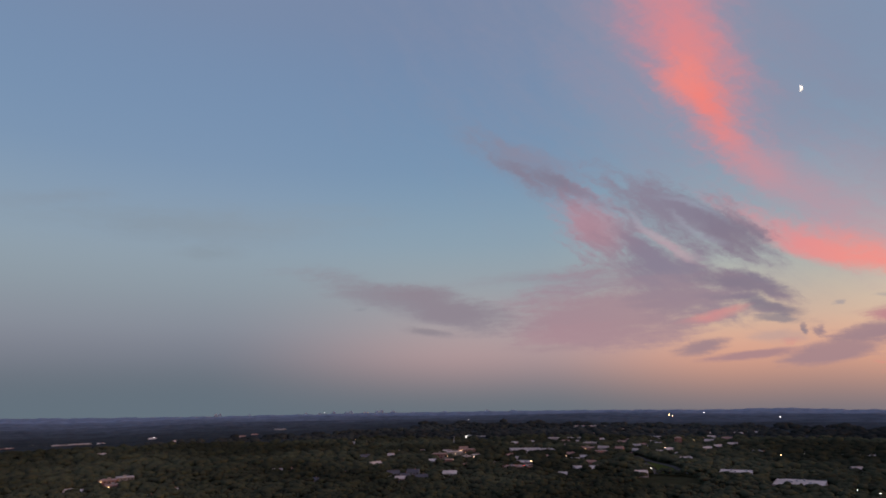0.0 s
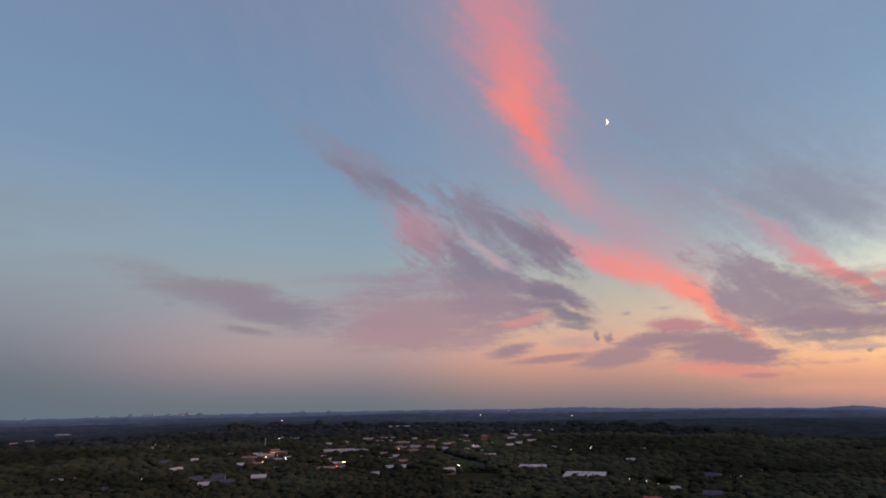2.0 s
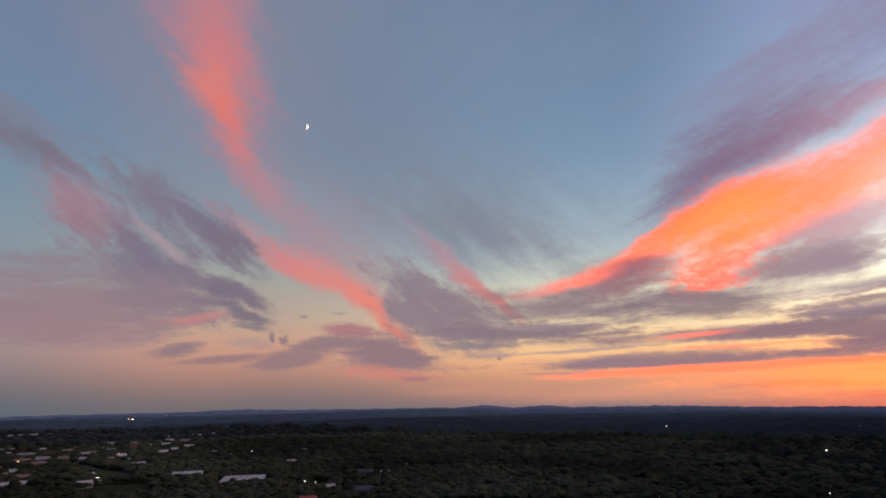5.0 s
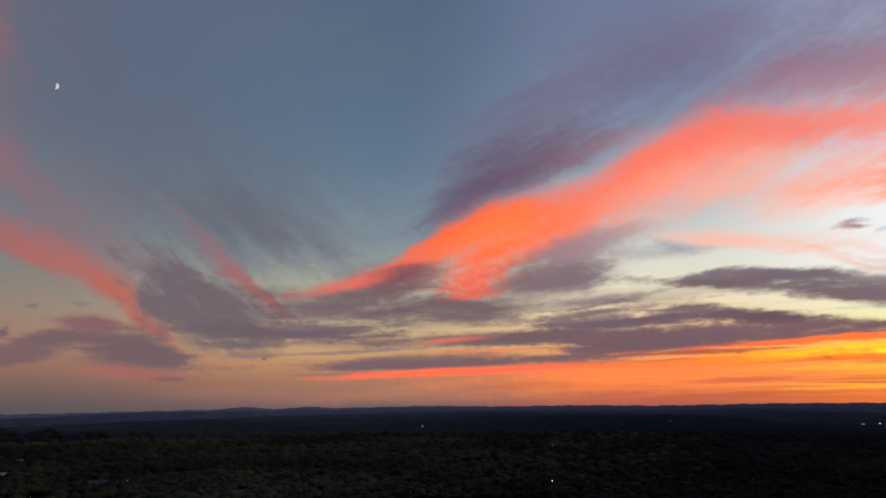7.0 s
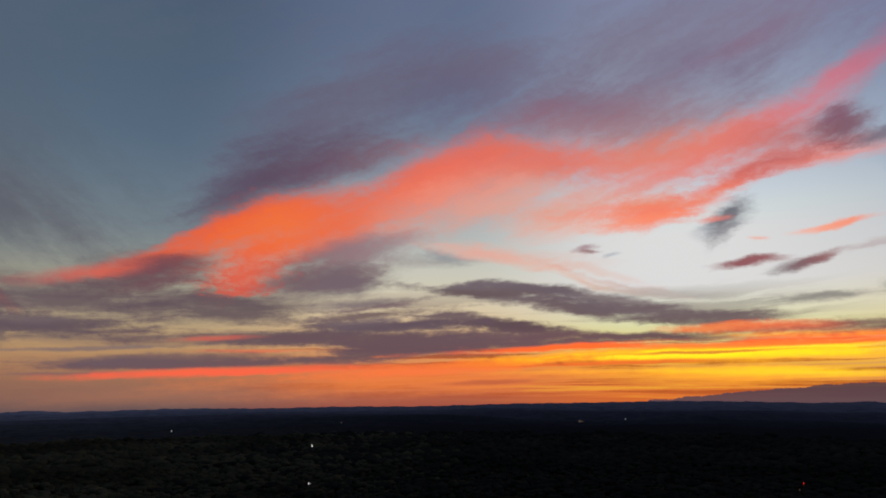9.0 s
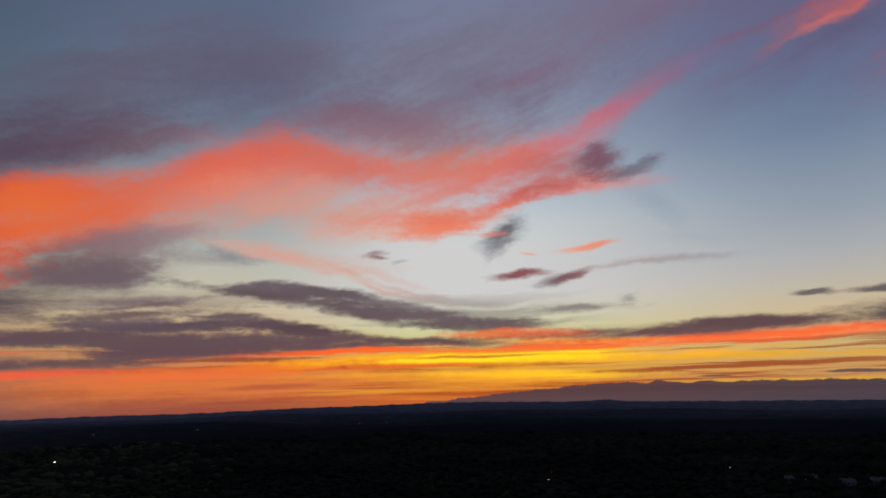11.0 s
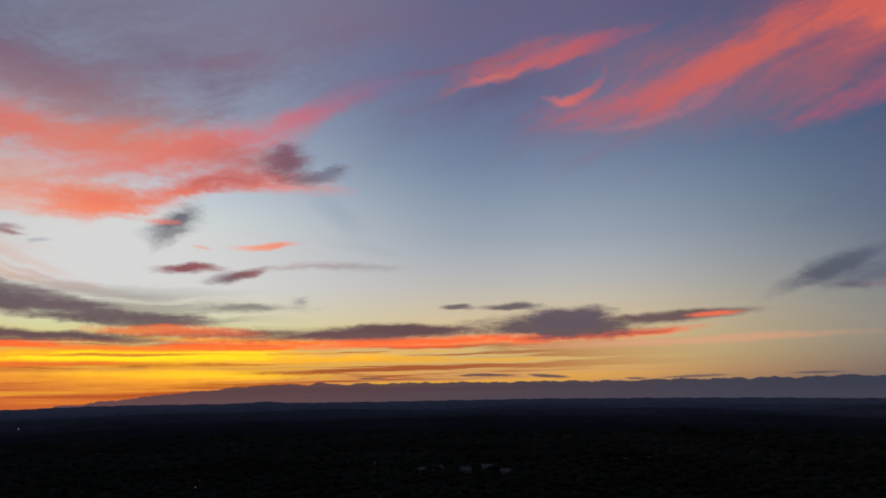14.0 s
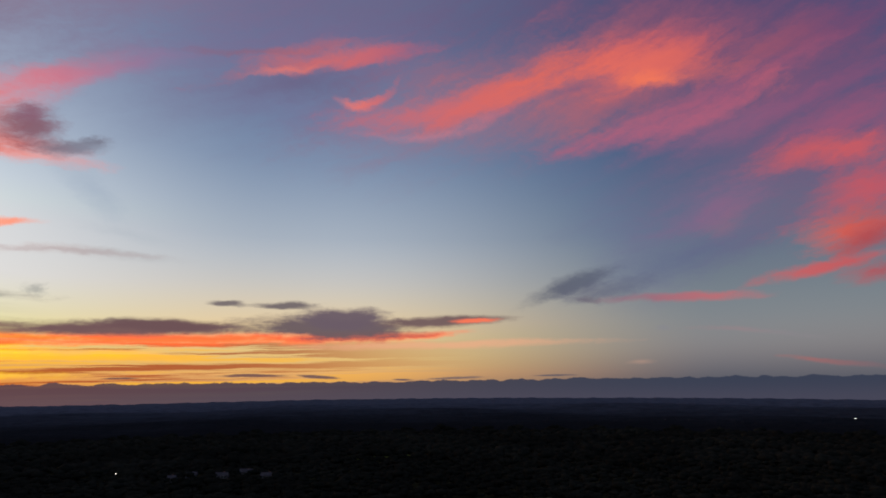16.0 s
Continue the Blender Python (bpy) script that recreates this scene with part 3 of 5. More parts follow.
wisp((115.10, 17.38), (119.40, 17.98), (123.77, 18.48), 0.71, "a85a5c", "a85a5c", 1.50, 0.65, "B", 0.92, 1.00, 0.00)
wisp((121.86, 19.27), (124.06, 19.77), (126.55, 20.22), 1.59, "7a4c58", "74505e", 1.50, 0.90, "C", 0.69, 0.90, 0.00)
wisp((122.98, 20.80), (123.94, 20.84), (124.91, 20.88), 0.79, "7c5668", "7c5668", 1.50, 0.80, "C", 0.69, 0.90, 0.00)
wisp((124.86, 18.46), (127.33, 18.76), (129.80, 19.33), 0.79, "6c6674", "747686", 1.50, 0.88, "C", 0.63, 1.00, 0.00)
wisp((128.18, 19.66), (128.94, 19.50), (129.69, 19.34), 0.40, "6e7080", "6e7080", 1.50, 0.80, "E", 0.69, 0.90, 0.00)
wisp((126.48, 17.65), (129.12, 15.49), (131.19, 14.11), 1.20, "8c9aac", "8c9aac", 1.50, 0.45, "D", 1.03, 0.90, 0.00)
wisp((129.00, 12.38), (132.17, 12.36), (135.78, 12.06), 0.52, "a0a8b0", "a0a8b0", 1.50, 0.40, "B", 1.03, 0.90, 0.00)
wisp((113.64, 11.95), (115.17, 13.78), (117.26, 15.37), 1.14, "555460", "5a5662", 1.50, 0.88, "C", 0.69, 0.90, 0.00)
wisp((112.08, 12.42), (113.11, 12.71), (114.13, 12.99), 0.71, "7c8490", "7c8490", 1.50, 0.50, "C", 0.92, 0.90, 0.00)
wisp((112.82, 13.47), (114.13, 13.55), (115.43, 13.63), 0.27, "d87c70", "d87c70", 1.50, 0.75, "B", 0.69, 0.80, 0.00)
wisp((113.43, 9.99), (115.75, 10.02), (119.15, 9.99), 0.38, "84484e", "8a4c50", 1.50, 0.95, "B", 0.52, 0.80, 0.00)
wisp((117.06, 8.90), (119.94, 9.41), (122.85, 10.22), 0.51, "6a5a60", "844c50", 1.50, 0.95, "B", 0.52, 0.80, 0.00)
wisp((119.67, 11.91), (122.60, 12.21), (125.01, 12.38), 0.33, "ee9c80", "f0825c", 1.50, 0.85, "B", 0.63, 1.00, 0.00)
wisp((116.25, 11.63), (117.17, 11.61), (118.09, 11.59), 0.20, "e89880", "e89880", 1.50, 0.70, "B", 0.69, 0.80, 0.00)
wisp((122.58, 10.02), (127.35, 10.35), (134.66, 10.48), 0.43, "b49c98", "9c9c9e", 1.50, 0.60, "B", 0.92, 0.80, 0.00)
wisp((117.09, 6.73), (121.50, 6.71), (126.73, 6.83), 0.39, "77726f", "807a76", 1.50, 0.85, "B", 0.63, 1.00, 0.00)
wisp((125.07, 7.28), (125.90, 7.37), (126.74, 7.45), 0.34, "868886", "868886", 1.50, 0.60, "E", 0.80, 0.90, 0.00)
wisp((101.59, 12.02), (102.87, 12.10), (104.16, 12.18), 0.25, "94707a", "94707a", 1.50, 0.80, "B", 0.69, 0.80, 0.00)
wisp((104.46, 11.11), (105.29, 11.25), (106.12, 11.39), 0.20, "8c96a0", "8c96a0", 1.50, 0.50, "B", 0.80, 0.80, 0.00)
# grey bands
cloud(95.45, 7.69, 11.15, 0.63, -8.1, "685a5f", 1.47, 0.9, "B", 0.6, 0.24, 0.9)
cloud(105.42, 7.20, 11.06, 0.46, -9.4, "6d5d62", 1.47, 0.85, "B", 0.6, 0.20, 0.9)
cloud(82.60, 7.23, 5.72, 0.53, 5.5, "6e6168", 1.47, 0.8, "B", 0.6, 0.00, 0.9)
cloud(95.36, 12.12, 8.03, 0.79, -7.9, "dba394", 1.47, 0.4, "B", 0.8, 0.15, 0.8)
cloud(102.92, 10.14, 6.93, 0.46, -16.0, "d8a898", 1.47, 0.45, "B", 0.8, 0.26, 0.7)
cloud(80.07, 9.49, 3.42, 1.33, 8.8, "6e5e66", 1.47, 0.85, "B", 0.6, 0.00, 1.05)
cloud(82.65, 12.38, 5.72, 1.16, 10.7, "7c6f7b", 1.47, 0.53, "C", 0.8, 0.00, 0.8)
cloud(94.45, 8.50, 6.93, 0.78, -0.1, "6e5c5f", 1.15, 0.9, "B", 0.5, 0.00, 1.05)
cloud(102.09, 6.54, 7.07, 0.67, -10.7, "715e63", 1.15, 0.93, "B", 0.5, 0.15, 1.05)
cloud(110.09, 5.74, 6.30, 0.54, 0.1, "6f5c61", 1.15, 0.9, "B", 0.5, 0.00, 1.05)
cloud(81.91, 6.14, 8.68, 0.56, 5.2, "715c61", 1.15, 0.9, "B", 0.5, 0.00, 1.05)
cloud(84.44, 5.31, 9.27, 0.46, 1.2, "6c575f", 1.15, 0.9, "B", 0.5, 0.00, 1.05)
cloud(95.85, 5.21, 5.56, 0.68, -5.5, "634e56", 1.15, 0.96, "B", 0.4, -0.10, 1.05)
cloud(105.35, 4.20, 10.75, 0.51, -2.0, "6e5258", 1.15, 0.95, "B", 0.5, 0.00, 1.05)
cloud(55.26, 4.92, 9.25, 1.04, 0.5, "6b5a64", 1.08, 0.7, "B", 0.5, 0.00, 1.05)
cloud(84.42, 3.89, 22.25, 1.01, 0.0, "6c5860", 1.15, 0.96, "B", 0.45, 0.00, 1.05)
cloud(87.86, 3.11, 12.85, 0.64, 0.5, "6f575f", 1.15, 0.95, "B", 0.45, 0.00, 1.05)
cloud(66.60, 1.74, 18.68, 0.51, 1.5, "745a60", 1.15, 0.96, "B", 0.45, 0.00, 1.05)
cloud(59.73, 0.95, 7.27, 0.25, 0.3, "856567", 1.15, 0.7, "B", 0.5, 0.00, 1.05)
cloud(60.18, 2.95, 8.88, 0.23, 3.1, "817072", 1.15, 0.74, "B", 0.5, 0.00, 0.9)
cloud(52.78, 2.30, 0.17, 0.17, -5.9, "716162", 1.15, 0.85, "E", 0.5, 0.00, 0.6)
cloud(69.56, 3.96, 3.38, 0.25, 3.9, "f07058", 1.15, 0.6, "B", 0.6, 0.00, 0.9)
cloud(73.58, 2.88, 5.45, 0.20, 0.5, "f27a58", 1.15, 0.8, "B", 0.6, 0.00, 0.8)
cloud(83.14, 6.96, 6.68, 0.36, 9.7, "725f63", 1.47, 0.85, "B", 0.5, 0.00, 1.05)
# the broad bank over the glow
wisp((76.24, 4.06), (93.07, 3.83), (109.35, 3.97), 0.76, "6a5258", "6e5256", 1.33, 0.85, "B", 0.57, 0.90, 0.00)
wisp((91.54, 6.10), (95.67, 5.44), (102.20, 4.28), 0.68, "5e4c52", "624c52", 1.33, 0.92, "B", 0.46, 0.90, 0.20)
wisp((88.93, 8.69), (95.76, 8.74), (102.79, 6.22), 0.52, "6c5e62", "6a5a5e", 1.33, 0.80, "B", 0.57, 0.90, 0.00)
wisp((97.28, 7.68), (105.75, 6.53), (115.68, 5.54), 0.56, "6e6064", "746466", 1.33, 0.85, "B", 0.57, 0.95, 0.00)
wisp((75.16, 6.03), (81.19, 5.39), (88.41, 6.98), 0.57, "6a5a62", "706068", 1.33, 0.85, "B", 0.57, 0.95, 0.00)
wisp((80.19, 4.87), (85.30, 5.17), (92.05, 5.42), 0.58, "64545c", "64545c", 1.33, 0.85, "B", 0.57, 0.95, 0.00)
wisp((53.19, 1.76), (64.06, 2.05), (81.27, 2.61), 0.63, "6a5860", "6e5658", 1.33, 0.85, "B", 0.57, 0.90, 0.00)
wisp((85.56, 5.46), (91.44, 6.11), (95.84, 5.12), 0.69, "5c4c56", "604e56", 1.50, 0.92, "B", 0.46, 0.90, 0.20)
wisp((85.75, 3.93), (93.53, 4.25), (106.50, 4.13), 0.71, "645056", "6c5054", 1.50, 0.90, "B", 0.52, 0.85, 0.00)
wisp((88.21, 8.83), (96.33, 8.92), (104.00, 6.92), 0.46, "6a5e66", "645860", 1.50, 0.80, "B", 0.57, 0.90, 0.00)
wisp((96.84, 7.83), (104.47, 6.79), (116.33, 5.30), 0.49, "66585f", "6a5a5e", 1.50, 0.80, "B", 0.57, 0.90, 0.00)
wisp((105.95, 5.50), (112.29, 5.30), (120.45, 5.48), 0.38, "645456", "70605e", 1.50, 0.85, "B", 0.57, 0.95, 0.00)
wisp((87.47, 12.13), (89.69, 11.85), (92.41, 11.61), 0.54, "747884", "808890", 1.50, 0.60, "B", 0.92, 0.90, 0.00)
wisp((88.12, 12.78), (95.23, 11.89), (101.04, 10.05), 0.63, "d89c92", "dca898", 1.50, 0.55, "B", 0.92, 0.80, 0.00)
wisp((99.17, 11.04), (104.35, 8.89), (114.25, 7.75), 0.32, "d0a094", "a09894", 1.50, 0.60, "B", 0.80, 0.70, 0.00)
wisp((126.67, 4.57), (134.87, 5.23), (142.13, 4.60), 0.55, "5e4a50", "60484c", 1.50, 0.92, "B", 0.46, 0.80, 0.00)
wisp((114.32, 4.40), (122.52, 4.64), (129.76, 4.61), 0.38, "84463c", "6a4a4c", 1.50, 0.80, "B", 0.57, 0.90, 0.00)
# glowing bands near the sun
cloud(68.91, -0.71, 21.33, 0.94, 0.1, "b87a5c", 1.30, 0.4, "B", 0.8, 0.00, 0.6)
cloud(90.12, 0.43, 18.98, 1.30, 0.9, "f58542", 1.30, 0.8, "B", 0.8, 0.00, 0.6)
cloud(70.63, 1.14, 14.57, 0.39, 1.9, "ff6848", 1.30, 0.95, "B", 0.5, 0.00, 0.7)
cloud(87.63, 1.41, 12.59, 0.60, 3.2, "ff7a42", 1.30, 0.85, "B", 0.5, 0.00, 0.8)
cloud(105.09, 2.50, 17.36, 0.56, 2.6, "ff8630", 1.30, 0.9, "B", 0.5, 0.00, 0.7)
cloud(114.47, 4.77, 7.18, 0.35, 0.3, "f5763a", 1.30, 0.85, "B", 0.5, 0.00, 0.9)
cloud(114.65, 2.50, 18.84, 0.71, 0.1, "ffb222", 1.66, 0.9, "B", 0.7, 0.00, 0.8)
cloud(113.70, 2.59, 11.18, 0.46, 0.4, "ffe01e", 1.66, 0.95, "B", 0.6, 0.00, 0.8)
cloud(117.13, 1.05, 10.58, 0.40, -0.7, "ffd028", 1.66, 0.95, "B", 0.6, 0.00, 0.8)
cloud(112.21, 0.83, 12.56, 0.80, -0.7, "ffaa2a", 1.66, 0.6, "B", 0.8, 0.00, 0.8)
cloud(113.49, 3.31, 16.32, 0.25, -0.0, "ee7230", 1.66, 0.85, "B", 0.5, 0.00, 0.9)
cloud(123.48, 3.95, 8.74, 0.25, -1.0, "ffb030", 1.66, 0.8, "B", 0.5, 0.00, 0.9)
cloud(119.61, 4.63, 5.38, 0.51, -0.9, "e06a42", 1.66, 0.85, "B", 0.5, 0.00, 0.8)
cloud(136.38, 3.93, 20.76, 0.61, 0.7, "ff6430", 1.59, 0.9, "B", 0.5, 0.00, 0.7)
cloud(158.22, 3.45, 13.40, 0.37, 0.5, "d69878", 1.59, 0.6, "B", 0.6, 0.00, 0.7)
cloud(98.97, 3.24, 10.43, 0.32, 2.5, "ff662a", 1.65, 0.9, "B", 0.5, 0.00, 0.8)
cloud(105.76, 1.92, 9.61, 0.19, 1.6, "e0662c", 1.65, 0.8, "B", 0.5, 0.00, 0.8)
cloud(113.08, 2.66, 11.50, 0.20, 2.1, "ffe028", 1.65, 0.9, "B", 0.5, 0.00, 0.7)
cloud(112.12, 2.71, 8.32, 0.15, 0.9, "c4682c", 1.65, 0.85, "B", 0.5, 0.00, 0.8)
cloud(94.30, 0.26, 6.11, 0.26, 1.4, "a8543a", 1.65, 0.75, "B", 0.6, 0.00, 0.8)
# clouds right of the sun
cloud(130.96, 4.70, 14.15, 0.74, 0.9, "6a4f52", 1.41, 0.97, "B", 0.45, 0.00, 0.6)
cloud(135.42, 5.08, 4.82, 0.50, -0.3, "664d50", 1.41, 0.97, "B", 0.45, 0.00, 0.6)
cloud(150.96, 4.34, 9.64, 0.49, 1.0, "ff5c32", 1.41, 0.9, "B", 0.5, 0.00, 0.6)
cloud(149.10, 5.03, 8.78, 1.24, -0.9, "64565a", 1.41, 0.98, "B", 0.3, 0.00, 0.5)
cloud(150.00, 5.83, 5.06, 1.19, -1.3, "645660", 1.41, 0.98, "B", 0.3, 0.00, 0.55)
cloud(159.27, 5.59, 5.95, 0.55, 0.8, "6a5556", 1.41, 0.97, "B", 0.4, 0.00, 0.6)
cloud(162.32, 5.58, 2.03, 0.23, 0.6, "f27252", 1.41, 0.9, "B", 0.5, 0.00, 0.6)
cloud(140.25, 7.00, 1.73, 0.28, 0.2, "6c6365", 1.41, 0.95, "B", 0.4, 0.00, 1.05)
cloud(145.31, 6.99, 3.03, 0.38, -0.2, "6a6163", 1.41, 0.97, "B", 0.4, 0.00, 0.6)
cloud(128.46, 10.32, 6.28, 0.26, 2.6, "a89a9c", 1.41, 0.45, "B", 0.6, 0.00, 0.8)
# slivers over the bank
cloud(142.47, 0.81, 2.80, 0.13, -0.4, "6b4f4c", 1.41, 0.95, "B", 0.4, 0.00, 0.7)
cloud(148.07, 0.68, 2.01, 0.16, -4.4, "67504f", 1.41, 0.95, "B", 0.4, 0.00, 0.7)
cloud(132.28, 0.63, 1.53, 0.10, 1.2, "6b4c48", 1.41, 0.9, "B", 0.4, 0.00, 0.7)
cloud(155.77, 0.36, 0.99, 0.12, -2.3, "625254", 1.41, 0.9, "B", 0.4, 0.00, 0.7)
cloud(160.28, 0.46, 3.08, 0.13, 1.9, "5f565b", 1.41, 0.8, "B", 0.4, 0.00, 0.7)
cloud(169.14, 0.62, 2.05, 0.11, 0.4, "5c555b", 1.41, 0.9, "B", 0.4, 0.00, 0.7)
# cirrus to the north
wisp((171.24, 17.53), (178.46, 12.44), (185.51, 13.66), 4.56, "6a7296", "6c6c92", 1.21, 0.40, "C", 1.26, 0.60, 0.00)
wisp((139.90, 25.86), (146.15, 26.54), (152.73, 26.95), 1.56, "625a7a", "5e5676", 1.21, 0.50, "C", 1.15, 0.60, 0.00)
wisp((148.46, 22.31), (160.59, 24.83), (176.08, 26.90), 4.29, "8e667e", "a86a78", 1.21, 0.60, "C", 1.15, 0.80, 0.00)
wisp((155.00, 24.07), (169.01, 26.18), (186.90, 25.97), 3.61, "b86a72", "b4646e", 1.21, 0.60, "C", 1.15, 0.80, 0.00)
wisp((176.47, 18.59), (186.32, 21.07), (198.62, 22.12), 6.80, "74607e", "765474", 1.21, 0.60, "C", 1.26, 0.50, 0.00)
wisp((178.42, 11.94), (186.47, 14.48), (197.41, 14.03), 4.32, "786a88", "805c78", 1.21, 0.45, "C", 1.26, 0.60, 0.00)
wisp((169.03, 26.66), (182.25, 27.11), (193.41, 25.71), 4.18, "c0646a", "845070", 1.21, 0.65, "C", 1.15, 0.70, 0.00)
wisp((136.74, 27.80), (143.87, 29.05), (152.66, 30.67), 0.31, "8a647c", "a46478", 1.21, 0.70, "C", 0.80, 0.70, 0.00)
wisp((139.36, 26.35), (145.53, 28.15), (153.82, 29.58), 0.93, "cc6a6a", "cc6a6e", 1.21, 0.75, "C", 0.80, 0.90, -0.30)
wisp((147.15, 28.53), (152.69, 29.35), (158.67, 30.04), 0.63, "d86a6a", "b0627a", 1.21, 0.80, "C", 0.80, 0.90, 0.00)
wisp((140.88, 26.55), (143.96, 27.38), (147.16, 28.15), 0.37, "ee7c6c", "ee7c6c", 1.21, 0.70, "C", 0.80, 0.80, 0.00)
wisp((149.34, 25.42), (151.65, 25.25), (154.97, 26.93), 0.44, "f07c70", "d06a70", 1.21, 0.90, "C", 0.69, 0.70, 0.00)
wisp((149.77, 23.63), (157.23, 24.35), (165.11, 25.93), 1.49, "cc6c76", "d06c70", 1.21, 0.82, "C", 0.86, 1.00, 0.00)
wisp((151.71, 22.47), (158.33, 22.60), (165.02, 23.35), 0.49, "b87e92", "c07a8a", 1.21, 0.65, "C", 0.92, 1.00, 0.00)
wisp((157.23, 24.20), (166.23, 26.11), (175.09, 27.73), 1.88, "d66a6a", "e06a60", 1.21, 0.85, "C", 0.86, 1.00, 0.00)
wisp((160.57, 23.08), (163.92, 23.75), (168.40, 25.00), 0.56, "c87a88", "c0687a", 1.21, 0.70, "C", 0.92, 1.00, 0.00)
wisp((166.26, 26.84), (174.57, 28.03), (184.76, 27.77), 1.69, "dc685e", "c85e66", 1.21, 0.85, "C", 0.92, 0.90, 0.00)
wisp((169.58, 26.62), (179.21, 27.02), (187.68, 24.91), 1.72, "ea7060", "e06a60", 1.21, 0.85, "C", 0.80, 0.90, 0.00)
wisp((177.08, 26.29), (180.11, 25.76), (183.06, 25.59), 0.64, "f87c5a", "fa7a5a", 1.21, 0.80, "C", 0.92, 0.80, 0.00)
wisp((169.51, 25.26), (172.25, 25.66), (176.01, 25.96), 0.60, "6c5a7e", "7a5a7a", 1.21, 0.50, "C", 0.92, 1.00, 0.00)
wisp((185.07, 26.35), (190.55, 26.45), (197.98, 27.22), 1.50, "ac5a6a", "7a4a70", 1.21, 0.70, "C", 1.03, 0.90, 0.00)
wisp((171.96, 20.90), (180.23, 21.80), (187.93, 23.28), 1.00, "a8607c", "c0627a", 1.21, 0.75, "C", 0.92, 1.00, 0.00)
wisp((174.64, 21.75), (181.84, 23.23), (191.21, 24.98), 1.05, "b8627a", "a45878", 1.21, 0.65, "C", 0.92, 1.00, 0.00)
wisp((179.06, 19.78), (187.69, 21.27), (197.29, 22.92), 0.99, "946080", "905478", 1.21, 0.65, "C", 1.03, 1.00, 0.00)
wisp((189.62, 19.30), (193.39, 19.86), (199.02, 20.15), 1.25, "a05878", "a85674", 1.21, 0.65, "C", 1.03, 0.90, 0.00)
wisp((187.21, 17.19), (191.52, 17.90), (198.49, 16.67), 1.30, "cc5c62", "d25c60", 1.21, 0.88, "C", 0.80, 0.90, 0.00)
wisp((179.96, 13.29), (183.79, 14.35), (188.38, 16.07), 1.69, "8a6688", "986484", 1.21, 0.60, "C", 1.15, 0.90, 0.00)
wisp((182.72, 12.78), (185.00, 13.01), (185.94, 13.61), 0.81, "96687f", "96687f", 1.21, 0.50, "C", 1.03, 0.90, 0.00)
wisp((191.40, 13.77), (195.01, 14.92), (199.24, 14.91), 2.01, "cc5860", "c45662", 1.21, 0.85, "C", 0.92, 0.90, 0.00)
wisp((189.46, 11.08), (193.06, 11.51), (197.84, 12.26), 1.46, "e0604e", "c85450", 1.21, 0.92, "C", 0.69, 0.90, 0.00)
wisp((192.11, 10.08), (194.79, 10.61), (197.66, 11.03), 0.94, "ac4a50", "a44a54", 1.21, 0.75, "C", 0.92, 1.00, 0.00)
wisp((187.05, 7.95), (191.19, 8.84), (197.43, 9.39), 0.51, "cc5e60", "c4585c", 1.21, 0.90, "C", 0.69, 0.90, 0.00)
wisp((191.83, 7.80), (194.11, 8.18), (197.30, 8.48), 0.85, "bc5258", "b04c54", 1.21, 0.85, "C", 0.80, 1.00, 0.00)
wisp((174.77, 8.68), (182.06, 10.66), (190.39, 12.10), 1.57, "566488", "5e6486", 1.21, 0.50, "C", 1.15, 0.80, 0.00)
wisp((167.38, 7.33), (170.75, 8.45), (174.83, 9.58), 0.79, "565a6c", "5c6274", 1.21, 0.88, "C", 0.69, 0.90, 0.00)
wisp((170.69, 7.33), (173.71, 7.62), (178.16, 8.74), 0.73, "626478", "646a80", 1.21, 0.70, "C", 0.80, 0.90, 0.00)
wisp((174.66, 7.08), (180.37, 7.09), (185.89, 7.02), 0.38, "9a6a7a", "c46a70", 1.21, 0.85, "B", 0.69, 0.80, 0.00)
wisp((171.19, 7.21), (172.43, 7.14), (173.68, 7.07), 0.26, "6c6674", "6c6674", 1.21, 0.80, "B", 0.69, 0.80, 0.00)
wisp((178.31, 4.65), (179.01, 4.63), (179.70, 4.60), 0.26, "868690", "868690", 1.21, 0.50, "B", 0.80, 0.80, 0.00)
wisp((181.50, 4.43), (185.79, 4.01), (190.14, 3.31), 0.25, "a08084", "8c868c", 1.21, 0.60, "B", 0.80, 0.90, 0.00)
wisp((186.80, 1.87), (189.55, 1.58), (194.51, 0.94), 0.22, "a86a68", "80686e", 1.21, 0.85, "B", 0.63, 0.70, 0.00)
wisp((175.74, 1.71), (176.68, 1.74), (177.62, 1.77), 0.19, "b89484", "b89484", 1.21, 0.50, "B", 0.80, 0.80, 0.00)
# the far cloud bank that lies on the horizon north of the sunset
edge = calc("MULTIPLY_ADD", smooth(azimuth, 101.0, 126.0), 1.85, -1.65)
edge = calc("ADD", edge, calc("MULTIPLY", smooth(azimuth, 150.0, 175.0), 0.12))
puffs = fractal(slanted(place, 0, 0.55, 0.5, 11.0), 1.0, 4.0, 0.6).outputs["Fac"]
edge = calc("ADD", edge, calc("MULTIPLY_ADD", puffs, 0.8, -0.40))
under = smooth(calc("SUBTRACT", edge, height), -0.03, 0.05, 0.0, 0.94)
bank_tint = blend(smooth(azimuth, 118.0, 165.0), lin("644c52"), lin("3d4458"))
bank_tint = blend(smooth(height, 0.3, -1.6, 0.0, 0.4), bank_tint, lin("605868"))
colour = blend(calc("MULTIPLY", under, smooth(azimuth, 100.0, 104.0)), colour, bank_tint)
back = tree.nodes["Background"]
plug(back, 0, colour)
plug(back, 1, 1.0)

